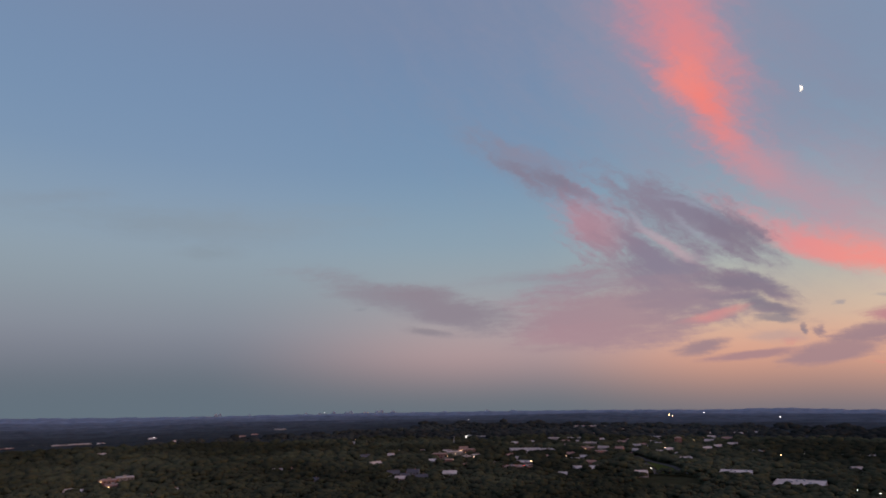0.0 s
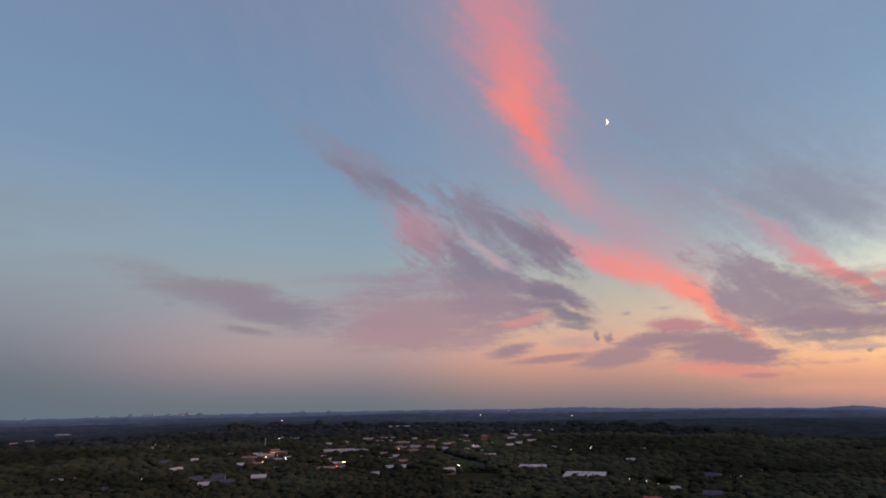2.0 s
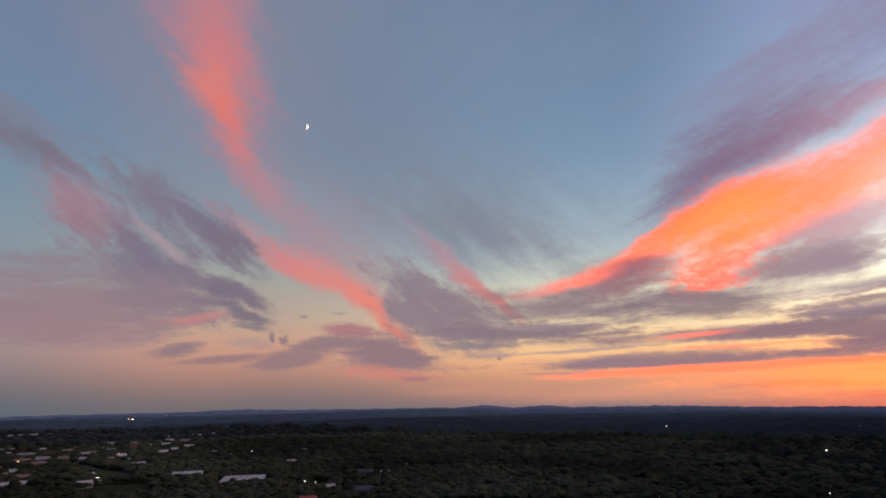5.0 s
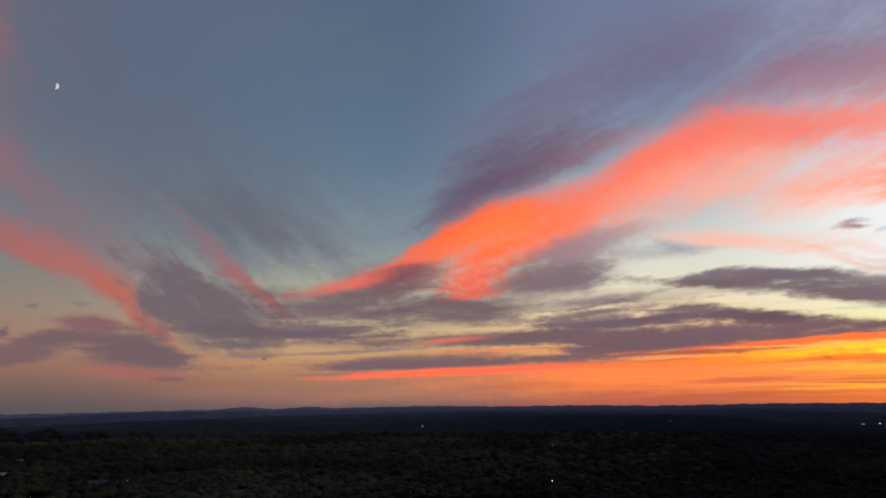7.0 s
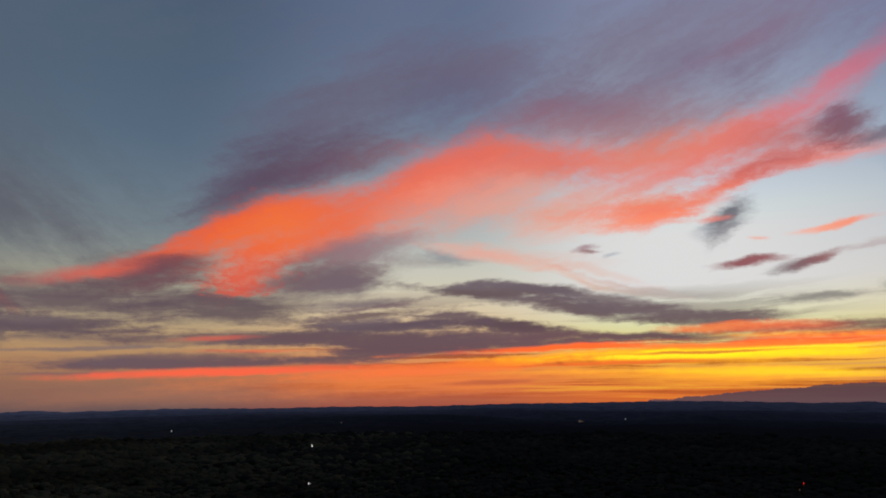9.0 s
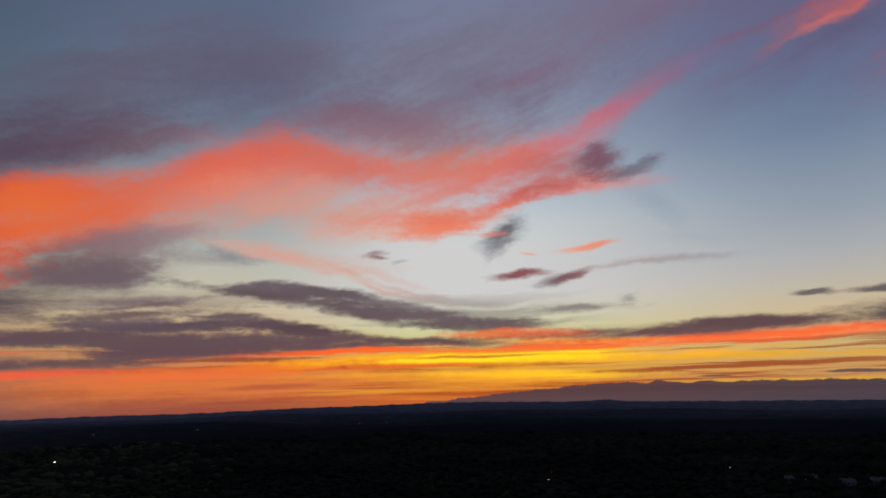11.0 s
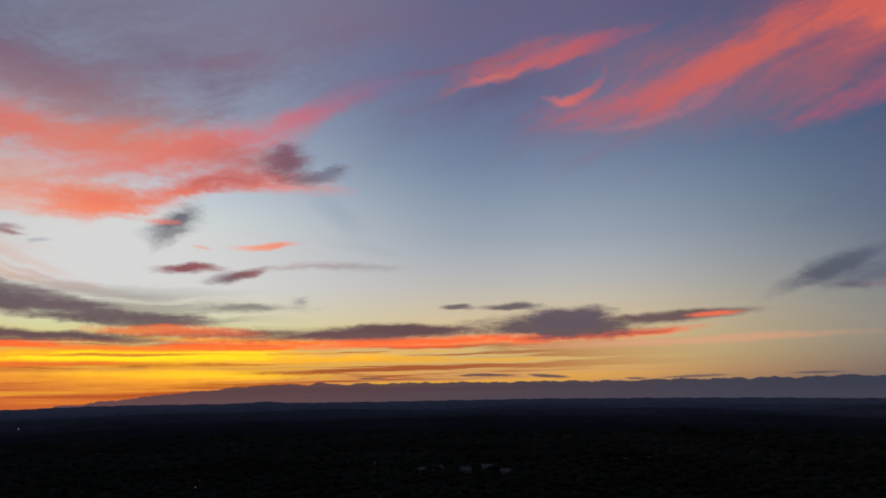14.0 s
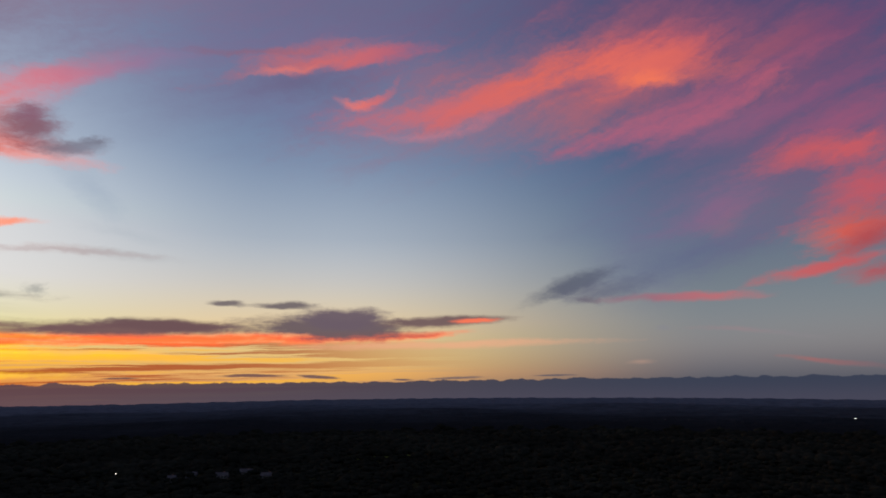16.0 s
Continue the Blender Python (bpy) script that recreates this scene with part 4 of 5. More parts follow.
# the afterglow: the burnt-out light of the sun just under the rim, far wider than the sun itself
GLOW_AZ, GLOW_EL = radians(118), radians(7)
sun = new("sun", bpy.data.lights.new("sun", "SUN"))
sun.data.energy, sun.data.angle, sun.data.color = 0.5, radians(40), (1.0, 0.62, 0.36)
sun.matrix_basis = look((0, 0, 0), (-math.cos(GLOW_EL) * math.sin(GLOW_AZ), -math.cos(GLOW_EL) * math.cos(GLOW_AZ), -math.sin(GLOW_EL)))

# ---- materials ----
def surface(name, low, high, size=1.0, rough=0.9, detail=5.0, stain=0.25, island=0.0, bump=0.0, spec=0.2):
    """Two scales of mottling between two colours, with stains and, for joined pieces, a tone of each piece's own."""
    m = bpy.data.materials.new(name)
    m.use_nodes = True
    tr = m.node_tree
    n, link = tr.nodes, tr.links.new
    bsdf = n["Principled BSDF"]
    bsdf.inputs["Roughness"].default_value = rough
    bsdf.inputs["Specular IOR Level"].default_value = spec
    at = n.new("ShaderNodeNewGeometry")
    grain, patch = n.new("ShaderNodeTexNoise"), n.new("ShaderNodeTexNoise")
    for t, sc in ((grain, 1 / size), (patch, 0.11 / size)):
        link(at.outputs["Position"], t.inputs["Vector"])
        t.inputs["Scale"].default_value, t.inputs["Detail"].default_value = sc, detail
    mix = n.new("ShaderNodeMix")
    mix.data_type = "RGBA"
    mix.inputs[6].default_value, mix.inputs[7].default_value = (*low, 1), (*high, 1)
    fac = grain.outputs["Fac"]
    if island:
        own = n.new("ShaderNodeMath")
        own.operation = "MULTIPLY_ADD"
        link(at.outputs["Random Per Island"], own.inputs[0])
        own.inputs[1].default_value = island
        link(fac, own.inputs[2])
        shift = n.new("ShaderNodeMath")
        shift.operation = "SUBTRACT"
        link(own.outputs[0], shift.inputs[0])
        shift.inputs[1].default_value = island / 2
        fac = shift.outputs[0]
    link(fac, mix.inputs[0])
    worn = n.new("ShaderNodeMix")
    worn.data_type, worn.blend_type = "RGBA", "MULTIPLY"
    worn.inputs[0].default_value = stain
    link(mix.outputs[2], worn.inputs[6])
    tone = n.new("ShaderNodeValToRGB")
    tone.color_ramp.elements[0].position, tone.color_ramp.elements[1].position = 0.4, 0.62
    link(patch.outputs["Fac"], tone.inputs[0])
    link(tone.outputs[0], worn.inputs[7])
    link(worn.outputs[2], bsdf.inputs["Base Color"])
    if bump:
        b = n.new("ShaderNodeBump")
        b.inputs["Strength"].default_value, b.inputs["Distance"].default_value = 0.6, bump
        link(grain.outputs["Fac"], b.inputs["Height"])
        link(b.outputs[0], bsdf.inputs["Normal"])
    return m


def glowing(name, code, strength):
    m = bpy.data.materials.new(name)
    m.use_nodes = True
    b = m.node_tree.nodes["Principled BSDF"]
    b.inputs["Base Color"].default_value = (*lin(code), 1)
    b.inputs["Emission Color"].default_value = (*lin(code), 1)
    b.inputs["Emission Strength"].default_value = strength
    return m


FOREST = surface("forest_canopy", (0.044, 0.050, 0.035), (0.076, 0.082, 0.045), 30.0, 1.0, 3.0, 0.55, 0.25, 0.0, 0.0)
# distant canopy, its colour greyed to carry the haze
HAZED_CANOPY = surface("hazed_canopy", (0.030, 0.036, 0.034), (0.058, 0.064, 0.056), 40.0, 1.0, 3.0, 0.4, 0.4, 0.0, 0.0)
# darker copy of the canopy: shade of the woods seen against the glow
BACKLIT_CANOPY = surface("backlit_canopy", (0.014, 0.017, 0.015), (0.036, 0.038, 0.030), 20.0, 1.0, 3.0, 0.3, 0.5, 0.0, 0.0)
LEAVES = surface("tree_leaves", (0.030, 0.034, 0.022), (0.070, 0.074, 0.042), 1.5, 1.0, 5.0, 0.3, 0.6, 0.3, 0.0)
BARK = surface("bark", (0.05, 0.035, 0.025), (0.13, 0.10, 0.08), 0.3, 1.0)
SOIL = surface("forest_floor", (0.030, 0.033, 0.020), (0.064, 0.066, 0.034), 14.0, 1.0, 6.0, 0.4, 0, 0, 0.0)
GRASS = surface("meadow_grass", (0.05, 0.075, 0.02), (0.11, 0.13, 0.04), 4.0, 1.0, 6.0, 0.3, 0, 0, 0.0)


def country():
    """Wooded country, mottled, green-grey near and painted blue far off for haze; darkened towards the sunset as
    backlit.
    """
    m = bpy.data.materials.new("hazed_country")
    m.use_nodes = True
    tr = m.node_tree
    n, link = tr.nodes, tr.links.new

    def math_node(op, *args):
        k = n.new("ShaderNodeMath")
        k.operation = op
        for i, a in enumerate(args):
            plug(k, i, a, tr)
        return k.outputs[0]

    def eased(v, lo, hi):
        k = n.new("ShaderNodeMapRange")
        k.interpolation_type = "SMOOTHSTEP"
        for i, a in enumerate((v, lo, hi)):
            plug(k, i, a, tr)
        return k.outputs[0]

    def mixed(fac, a, b):
        k = n.new("ShaderNodeMix")
        k.data_type = "RGBA"
        plug(k, 0, fac, tr)
        for i, c in ((6, a), (7, b)):
            plug(k, i, c if isinstance(c, bpy.types.NodeSocket) else (*c, 1), tr)
        return k.outputs[2]

    at = n.new("ShaderNodeNewGeometry").outputs["Position"]
    xyz = n.new("ShaderNodeSeparateXYZ")
    link(at, xyz.inputs[0])
    noises = []
    for size in (55.0, 330.0):
        t = n.new("ShaderNodeTexNoise")
        link(at, t.inputs["Vector"])
        t.inputs["Scale"].default_value, t.inputs["Detail"].default_value = 1 / size, 5.0
        noises.append(t.outputs["Fac"])
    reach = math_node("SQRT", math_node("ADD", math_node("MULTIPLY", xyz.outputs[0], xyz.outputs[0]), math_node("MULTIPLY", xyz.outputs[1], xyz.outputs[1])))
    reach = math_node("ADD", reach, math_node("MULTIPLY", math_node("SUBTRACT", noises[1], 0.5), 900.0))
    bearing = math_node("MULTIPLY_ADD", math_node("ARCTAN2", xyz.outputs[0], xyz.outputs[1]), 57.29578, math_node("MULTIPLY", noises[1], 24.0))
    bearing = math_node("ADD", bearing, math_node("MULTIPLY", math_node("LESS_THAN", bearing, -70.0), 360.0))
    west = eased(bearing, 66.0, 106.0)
    # haze by distance and the backlit side both go straight into the base colour
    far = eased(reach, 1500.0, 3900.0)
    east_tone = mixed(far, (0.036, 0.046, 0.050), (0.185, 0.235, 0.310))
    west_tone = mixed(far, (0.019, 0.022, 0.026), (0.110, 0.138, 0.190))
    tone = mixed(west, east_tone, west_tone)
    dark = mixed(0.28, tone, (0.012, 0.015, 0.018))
    b = n["Principled BSDF"]
    b.inputs["Roughness"].default_value = 1.0
    b.inputs["Specular IOR Level"].default_value = 0.0
    link(mixed(eased(noises[0], 0.36, 0.58), dark, tone), b.inputs["Base Color"])
    return m


COUNTRY = country()
# far towers: haze put into the base colour as a pale blue-grey
CITY_HAZE = surface("city_haze_grey", (0.24, 0.29, 0.36), (0.29, 0.34, 0.41), 30.0, 1.0, 3.0, 0.1, 0, 0, 0.0)
ASPHALT = surface("asphalt", (0.04, 0.04, 0.042), (0.075, 0.072, 0.07), 2.0, 0.95)
ROOF = {
    "white": surface("white_roof_membrane", (0.44, 0.40, 0.37), (0.66, 0.60, 0.56), 5.0, 0.8),
    "pale": surface("pale_gravel_roof", (0.38, 0.33, 0.30), (0.60, 0.52, 0.47), 3.0, 0.9),
    "brick": surface("rust_roof", (0.26, 0.15, 0.12), (0.44, 0.29, 0.24), 2.0, 0.9),
    "slate": surface("slate_shingles", (0.05, 0.05, 0.065), (0.12, 0.12, 0.14), 0.8, 0.8),
    "red": surface("red_roof_tiles", (0.30, 0.06, 0.05), (0.50, 0.13, 0.10), 0.8, 0.8),
}
WALL = {
    "white": surface("white_cladding", (0.24, 0.22, 0.20), (0.38, 0.35, 0.32), 2.0),
    "pale": surface("pale_render", (0.24, 0.20, 0.18), (0.38, 0.33, 0.29), 2.0),
    "brick": surface("brick_wall", (0.22, 0.10, 0.075), (0.42, 0.22, 0.16), 0.6),
    "slate": surface("grey_shingle_wall", (0.20, 0.19, 0.20), (0.34, 0.32, 0.33), 1.0),
    "red": surface("cream_clapboard", (0.50, 0.46, 0.40), (0.68, 0.62, 0.54), 1.0),
}
GLASS = bpy.data.materials.new("window_glass")
GLASS.use_nodes = True
GLASS.node_tree.nodes["Principled BSDF"].inputs["Base Color"].default_value = (0.02, 0.025, 0.03, 1)
GLASS.node_tree.nodes["Principled BSDF"].inputs["Roughness"].default_value = 0.08
LIT_GLASS = glowing("lit_window", "ffce8c", 1.6)
METAL = surface("galvanised_metal", (0.30, 0.30, 0.31), (0.48, 0.48, 0.49), 0.5, 0.45, 4.0, 0.2, 0, 0, 0.5)
LAMP = {
    "white": glowing("white_lamp", "fff2e0", 11.0),
    "warm": glowing("warm_lamp", "ffc88a", 9.0),
    "amber": glowing("amber_lamp", "ff7a30", 9.0),
    "red": glowing("red_lamp", "ff2a20", 8.0),
    "green": glowing("green_lamp", "50ffb0", 8.0),
}
PAINT = {"light": surface("silver_car_paint", (0.45, 0.45, 0.46), (0.55, 0.55, 0.56), 1.0, 0.35, 3.0, 0.1, 0, 0, 0.5),
         "dark": surface("dark_car_paint", (0.03, 0.03, 0.04), (0.06, 0.06, 0.07), 1.0, 0.3, 3.0, 0.1, 0, 0, 0.5)}
HEADLIGHT = glowing("headlight_glass", "fff0d0", 40.0)
RUBBER = surface("rubber", (0.015, 0.015, 0.015), (0.03, 0.03, 0.03), 0.2, 0.9)
MOONLIGHT = glowing("moon_surface", "fff6e8", 0.45)


def part(name, bm, material, parent=None, label=""):
    me = bpy.data.meshes.new(name)
    bm.to_mesh(me)
    bm.free()
    me.materials.append(material)
    ob = new(name, me)
    ob.parent = parent
    return tagged(ob, label)


def box(x0, x1, y0, y1, z0, z1, bm=None, bevel=0.0):
    bm = bm or bmesh.new()
    made = bmesh.ops.create_cube(bm, size=1, matrix=Matrix.Translation(((x0 + x1) / 2, (y0 + y1) / 2, (z0 + z1) / 2)) @ Matrix.Diagonal((x1 - x0, y1 - y0, z1 - z0, 1)))
    if bevel:
        edges = list({e for v in made["verts"] for e in v.link_edges})
        bmesh.ops.bevel(bm, geom=edges, offset=bevel, segments=1, affect="EDGES")
    return bm


def tube(r1, r2, z0, z1, sides=8, x=0.0, y=0.0, bm=None):
    bm = bm or bmesh.new()
    bmesh.ops.create_cone(bm, cap_ends=True, segments=sides, radius1=r1, radius2=r2, depth=z1 - z0, matrix=Matrix.Translation((x, y, (z0 + z1) / 2)))
    return bm


# ---- terrain ----
HILLS = ((-38, 14, 0.42), (30, 3.0, 0.10), (51.4, 1.3, 0.19), (56.8, 1.3, 0.17), (68, 5, 0.10), (81, 6, 0.12), (97, 5, 0.05),
         (113, 8, 0.10), (123.2, 1.6, 0.14), (150, 8, 0.10), (164, 9, 0.10), (214, 20, -0.25))


def skyline(az):
    """Height of the horizon, in degrees, seen from the camera, by bearing."""
    s = np.clip((az - 78) / 34, 0, 1)
    h = -2.02 + 0.56 * s * s * (3 - 2 * s)
    for a, w, rise in HILLS:
        h = h + rise * np.exp(-((az - a) / w) ** 2)
    return h + 0.018 * np.sin(az * 2.3) + 0.012 * np.sin(az * 5.9 + 1)


def relief(x, y):
    """Ground height: level near by, rolling farther out, then up to the skyline."""
    r = np.hypot(x, y)
    az = np.degrees(np.arctan2(-y, x)) + 90
    roll = 5 * np.sin(x / 310 + 1) * np.sin(y / 270) + 4 * np.sin((x + y) / 190) * np.sin((x - 0.6 * y) / 430)
    roll = roll * np.clip((r - 1200) / 800, 0, 1) * np.clip((4300 - r) / 900, 0.25, 1)
    fold = 5 * np.sin(r / 140 + 2.2 * np.sin(np.radians(az) * 4) + 0.8 * np.sin(np.radians(az) * 11))
    roll = roll + fold * np.clip((r - 1700) / 700, 0, 1) * np.clip((4550 - r) / 700, 0.15, 1)
    rim = EYE[2] + 4700 * np.tan(np.radians(skyline(az))) - 6
    s = np.clip((r - 2000) / 2700, 0, 1)
    fall = -np.clip((r - 4720) / 200, 0, 1) * 30
    return roll + rim * s * s * (3 - 2 * s) + fall


def ring(name, material, r0, r1, lift, rings, spokes=720, jag=0.0, off=0.0):
    rad = np.linspace(r0, r1, rings)
    ang = np.linspace(0, 2 * np.pi, spokes, endpoint=False)
    x, y = np.outer(rad, np.sin(ang)) + off, np.outer(rad, np.cos(ang))
    z = relief(x, y) + lift
    if jag:
        z = z + np.random.rand(*z.shape) * jag
        t = (rad - r0) / (r1 - r0)
        z = z - 14 * (1 - np.clip(np.minimum(t * 7, (1 - t) * 7 + (r1 > 4000)), 0, 1))[:, None]
    verts = np.stack([x, y, z], -1).reshape(-1, 3)
    i, j = np.meshgrid(np.arange(rings - 1), np.arange(spokes), indexing="ij")
    k = (j + 1) % spokes
    faces = np.stack([i * spokes + j, i * spokes + k, (i + 1) * spokes + k, (i + 1) * spokes + j], -1).reshape(-1, 4)
    me = bpy.data.meshes.new(name)
    me.from_pydata(verts.tolist(), [], faces.tolist())
    me.materials.append(material)
    return new(name, me)


tagged(ring("ground", SOIL, 0.0, 4950, 0, 140, 360, off=-6.0), "dark forest floor that rolls out to the horizon", "ground", kind="structure")
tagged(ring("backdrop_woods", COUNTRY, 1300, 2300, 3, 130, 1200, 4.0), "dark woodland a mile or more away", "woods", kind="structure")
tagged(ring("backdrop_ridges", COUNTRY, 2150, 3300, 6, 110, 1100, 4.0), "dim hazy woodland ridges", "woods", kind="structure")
tagged(ring("backdrop_hills", COUNTRY, 3050, 4760, 8, 110, 1440, 3.5), "wooded hills on the horizon, coloured blue-grey for haze", "hills", kind="structure")

CLEAR = []  # circles without trees: x, y, radius


def facing(x, y, turn=0.0):
    return pose(x, y, float(relief(np.array(x), np.array(y))), 0, 0, -math.degrees(math.atan2(x, y)) + turn)


# ---- buildings ----
def windows(thing, width, front, z0, z1, floors, count, lit=0.12):
    """Panes along the front wall, each in its own frame."""
    step, rise = width / count, (z1 - z0) / floors
    for f in range(floors):
        for i in range(count):
            x = -width / 2 + (i + 0.5) * step
            z = z0 + (f + 0.3) * rise
            frame_bm = box(x - step * 0.30, x + step * 0.30, front - 0.10, front + 0.05, z - 0.1, z + rise * 0.5)
            w = part("window", frame_bm, WALL["white"], thing)
            part("pane", box(x - step * 0.25, x + step * 0.25, front - 0.16, front - 0.11, z, z + rise * 0.45), LIT_GLASS if random.random() < lit else GLASS, w)


def hall(x, y, width, depth, height, style, turn=0.0):
    h = new("commercial_hall")
    h.matrix_basis = facing(x, y, turn)
    w, d = width / 2, depth / 2
    part("wall", box(-w, w, -d, d, -1, height, bevel=0.08), WALL[style], h)
    roof = part("roof", box(-w + 0.3, w - 0.3, -d + 0.3, d - 0.3, height, height + 0.25), ROOF[style], h)
    rim = bmesh.new()
    for a in ((-w, w, -d, -d + 0.4), (-w, w, d - 0.4, d), (-w, -w + 0.4, -d + 0.4, d - 0.4), (w - 0.4, w, -d + 0.4, d - 0.4)):
        box(*a, height + 0.004, height + 0.7, bm=rim)
    part("parapet", rim, WALL[style], roof)
    for _ in range(random.randint(2, 5)):
        a, b = random.uniform(-w * 0.8, w * 0.8), random.uniform(-d * 0.7, d * 0.7)
        part("roof_unit", box(a - 1.3, a + 1.3, b - 1, b + 1, height + 0.25, height + 1.8, bevel=0.1), METAL, roof)
    for i in range(3):
        a = -w + (i + 0.5) * width / 3
        part("loading_door", box(a - 1.8, a + 1.8, -d - 0.12, -d - 0.002, 0.1, 3.6), METAL, h)
    windows(h, width, -d, height * 0.5, height * 0.9, 1, max(4, int(width / 7)), 0.03)
    tones = {"white": "white-roofed commercial hall with pale cladding", "pale": "pale gravel-roofed low building among trees", "brick": "brick store with a rust-red flat roof"}
    steps = max(1, math.ceil(1.3 * w / d))  # clear the footprint alone, so that trees stand close to the walls
    for k in range(steps):
        c = h.matrix_basis @ Vector((-w + (k + 0.5) * 2 * w / steps, 0, 0))
        CLEAR.append((c.x, c.y, d + 2.5))
    return tagged(h, tones[style], "building")


def block(x, y, width, depth, height, style, turn=0.0):
    h = new("town_block")
    h.matrix_basis = facing(x, y, turn)
    w, d = width / 2, depth / 2
    part("wall", box(-w, w, -d, d, -1, height, bevel=0.06), WALL[style], h)
    roof = part("roof", box(-w - 0.3, w + 0.3, -d - 0.3, d + 0.3, height + 0.004, height + 0.6), ROOF[style], h)
    part("stair_head", box(-1.8, 1.8, -1.5, 1.5, height + 0.6, height + 2.8), WALL["pale"], roof)
    part("door", box(-1, 1, -d - 0.1, -d - 0.002, 0, 2.3), GLASS, h)
    windows(h, width, -d, 2.6 if height > 6 else 0.5, height - 0.3, max(1, int(height / 3.2)), max(3, int(width / 4)), 0.07)
    CLEAR.append((x, y, max(w, d) * 1.1))
    r = math.hypot(x, y)
    CLEAR.append((x * (r - 22) / r, y * (r - 22) / r, w + 2))
    tones = {"brick": "red brick town block with lit windows", "pale": "pale rendered town block with a flat roof"}
    return tagged(h, tones[style], "building")


def house(x, y, width, depth, height, style, turn=0.0):
    h = new("house")
    h.matrix_basis = facing(x, y, turn)
    w, d = width / 2, depth / 2
    e = height * 0.62
    part("wall", box(-w, w, -d, d, -1, e, bevel=0.05), WALL[style], h)
    for g in (-1, 1):
        bm = bmesh.new()
        v = [bm.verts.new(p) for p in ((g * w, -d, e), (g * w, d, e), (g * w, 0, height), (g * (w - 0.3), -d, e), (g * (w - 0.3), d, e), (g * (w - 0.3), 0, height))]
        for f in ((0, 1, 2), (5, 4, 3), (0, 3, 4, 1), (1, 4, 5, 2), (2, 5, 3, 0)):
            bm.faces.new([v[i] for i in f])
        part("gable", bm, WALL[style], h)
    bm = bmesh.new()
    o = 0.5
    pts = [(sx * (w + o), yy, zz) for sx in (-1, 1) for yy, zz in ((-d - o, e - 0.25), (0, height), (d + o, e - 0.25), (d + o, e + 0.05), (0, height + 0.3), (-d - o, e + 0.05))]
    v = [bm.verts.new(p) for p in pts]
    for i in range(6):
        bm.faces.new((v[i], v[(i + 1) % 6], v[6 + (i + 1) % 6], v[6 + i]))
    bm.faces.new(v[:6][::-1]), bm.faces.new(v[6:])
    roof = part("roof", bm, ROOF[style], h)
    part("chimney", box(w * 0.3, w * 0.3 + 0.9, 0.4, 1.3, height * 0.75, height + 1.2, bevel=0.05), WALL["brick"], roof)
    part("door", box(-0.5, 0.5, -d - 0.1, -d - 0.002, 0, 2.05), ROOF["slate"], h)
    windows(h, width, -d, 0.4, e, max(1, int(e / 2.7)), 4, 0.05)
    CLEAR.append((x, y, max(w, d) + 2))
    r = math.hypot(x, y)
    CLEAR.append((x * (r - 22) / r, y * (r - 22) / r, w + 3))
    tones = {"white": "white clapboard house with a pale gabled roof", "pale": "pale two-storey house among trees", "brick": "brick house with a rusty gabled roof",
             "slate": "large grey house with a dark slate roof", "red": "cream house with a red tiled roof"}
    return tagged(h, tones[style], "house")


def lamp(x, y, z, size, tone):
    """A light on a pole, its head at height z."""
    foot = float(relief(np.array(x), np.array(y)))
    s = new("street_lamp")
    s.matrix_basis = facing(x, y)
    top = max(z - foot, 5.0)
    part("pole", tube(0.09 + size * 0.08, 0.06 + size * 0.05, 0, top, 8), METAL, s)
    head = bmesh.new()
    bmesh.ops.create_icosphere(head, subdivisions=2, radius=size, matrix=Matrix.Translation((0, 0, top)) @ Matrix.Diagonal((1.3, 1, 0.6, 1)))
    part("lamp_head", head, LAMP[tone], s)
    part("hood", tube(size * 1.2, size * 0.4, top + size * 0.6, top + size * 0.9, 8), METAL, s)
    tones = {"white": "tall street lamp with a bright white head", "warm": "street lamp with a warm glowing head", "amber": "street lamp with an amber glowing head",
             "red": "mast lamp with a red glowing head", "green": "traffic lamp with a green glowing head"}
    return tagged(s, tones[tone], "street lamp")


hall(413, 695, 48.9, 52, 4.9, "white", -5)
hall(394, 796, 36.8, 30, 4.9, "white", -3)
hall(650, 917, 56.0, 40, 5.6, "pale", 13)
hall(230, 862, 41.4, 45, 4.9, "white", 10)
hall(189, 1128, 55.0, 50, 5.6, "pale", 7)
hall(118, 949, 19.2, 26, 4.2, "white", 10)
hall(139, 897, 43.0, 30, 4.9, "brick", 12)
hall(153, 944, 24.3, 24, 5.6, "white", -12)
hall(-735, 1408, 72.1, 26, 6.2, "pale", 9)
hall(-822, 1331, 24.5, 24, 5.6, "brick", 2)
hall(-41, 1147, 48.1, 24, 5.6, "pale", -6)
hall(9, 1148, 37.8, 20, 5.6, "brick", -11)
hall(124, 1495, 31.5, 20, 6.2, "pale", 4)
hall(156, 1476, 27.0, 20, 5.6, "white", 10)
hall(314, 1369, 70.5, 30, 6.2, "pale", 6)
hall(447, 1657, 80.7, 40, 8.4, "pale", 5)
hall(517, 1565, 43.2, 24, 6.2, "white", 13)
hall(445, 1294, 45.3, 26, 6.2, "brick", 6)
hall(503, 1336, 37.0, 26, 6.2, "pale", -7)
hall(643, 1399, 59.4, 30, 6.2, "pale", -4)
hall(568, 1297, 26.3, 22, 6.2, "brick", -11)
hall(721, 1397, 59.3, 24, 7, "white", -12)
hall(400, 1131, 19.8, 20, 4.9, "pale", 3)
hall(407, 1056, 26.3, 24, 4.9, "pale", 4)
hall(419, 1017, 20.7, 18, 4.9, "white", 9)
hall(540, 1013, 16.9, 20, 5.6, "pale", -5)
hall(-393, 1859, 31.8, 20, 7, "white", 9)
block(-379, 821, 19.0, 16, 8.2, "brick", -14)
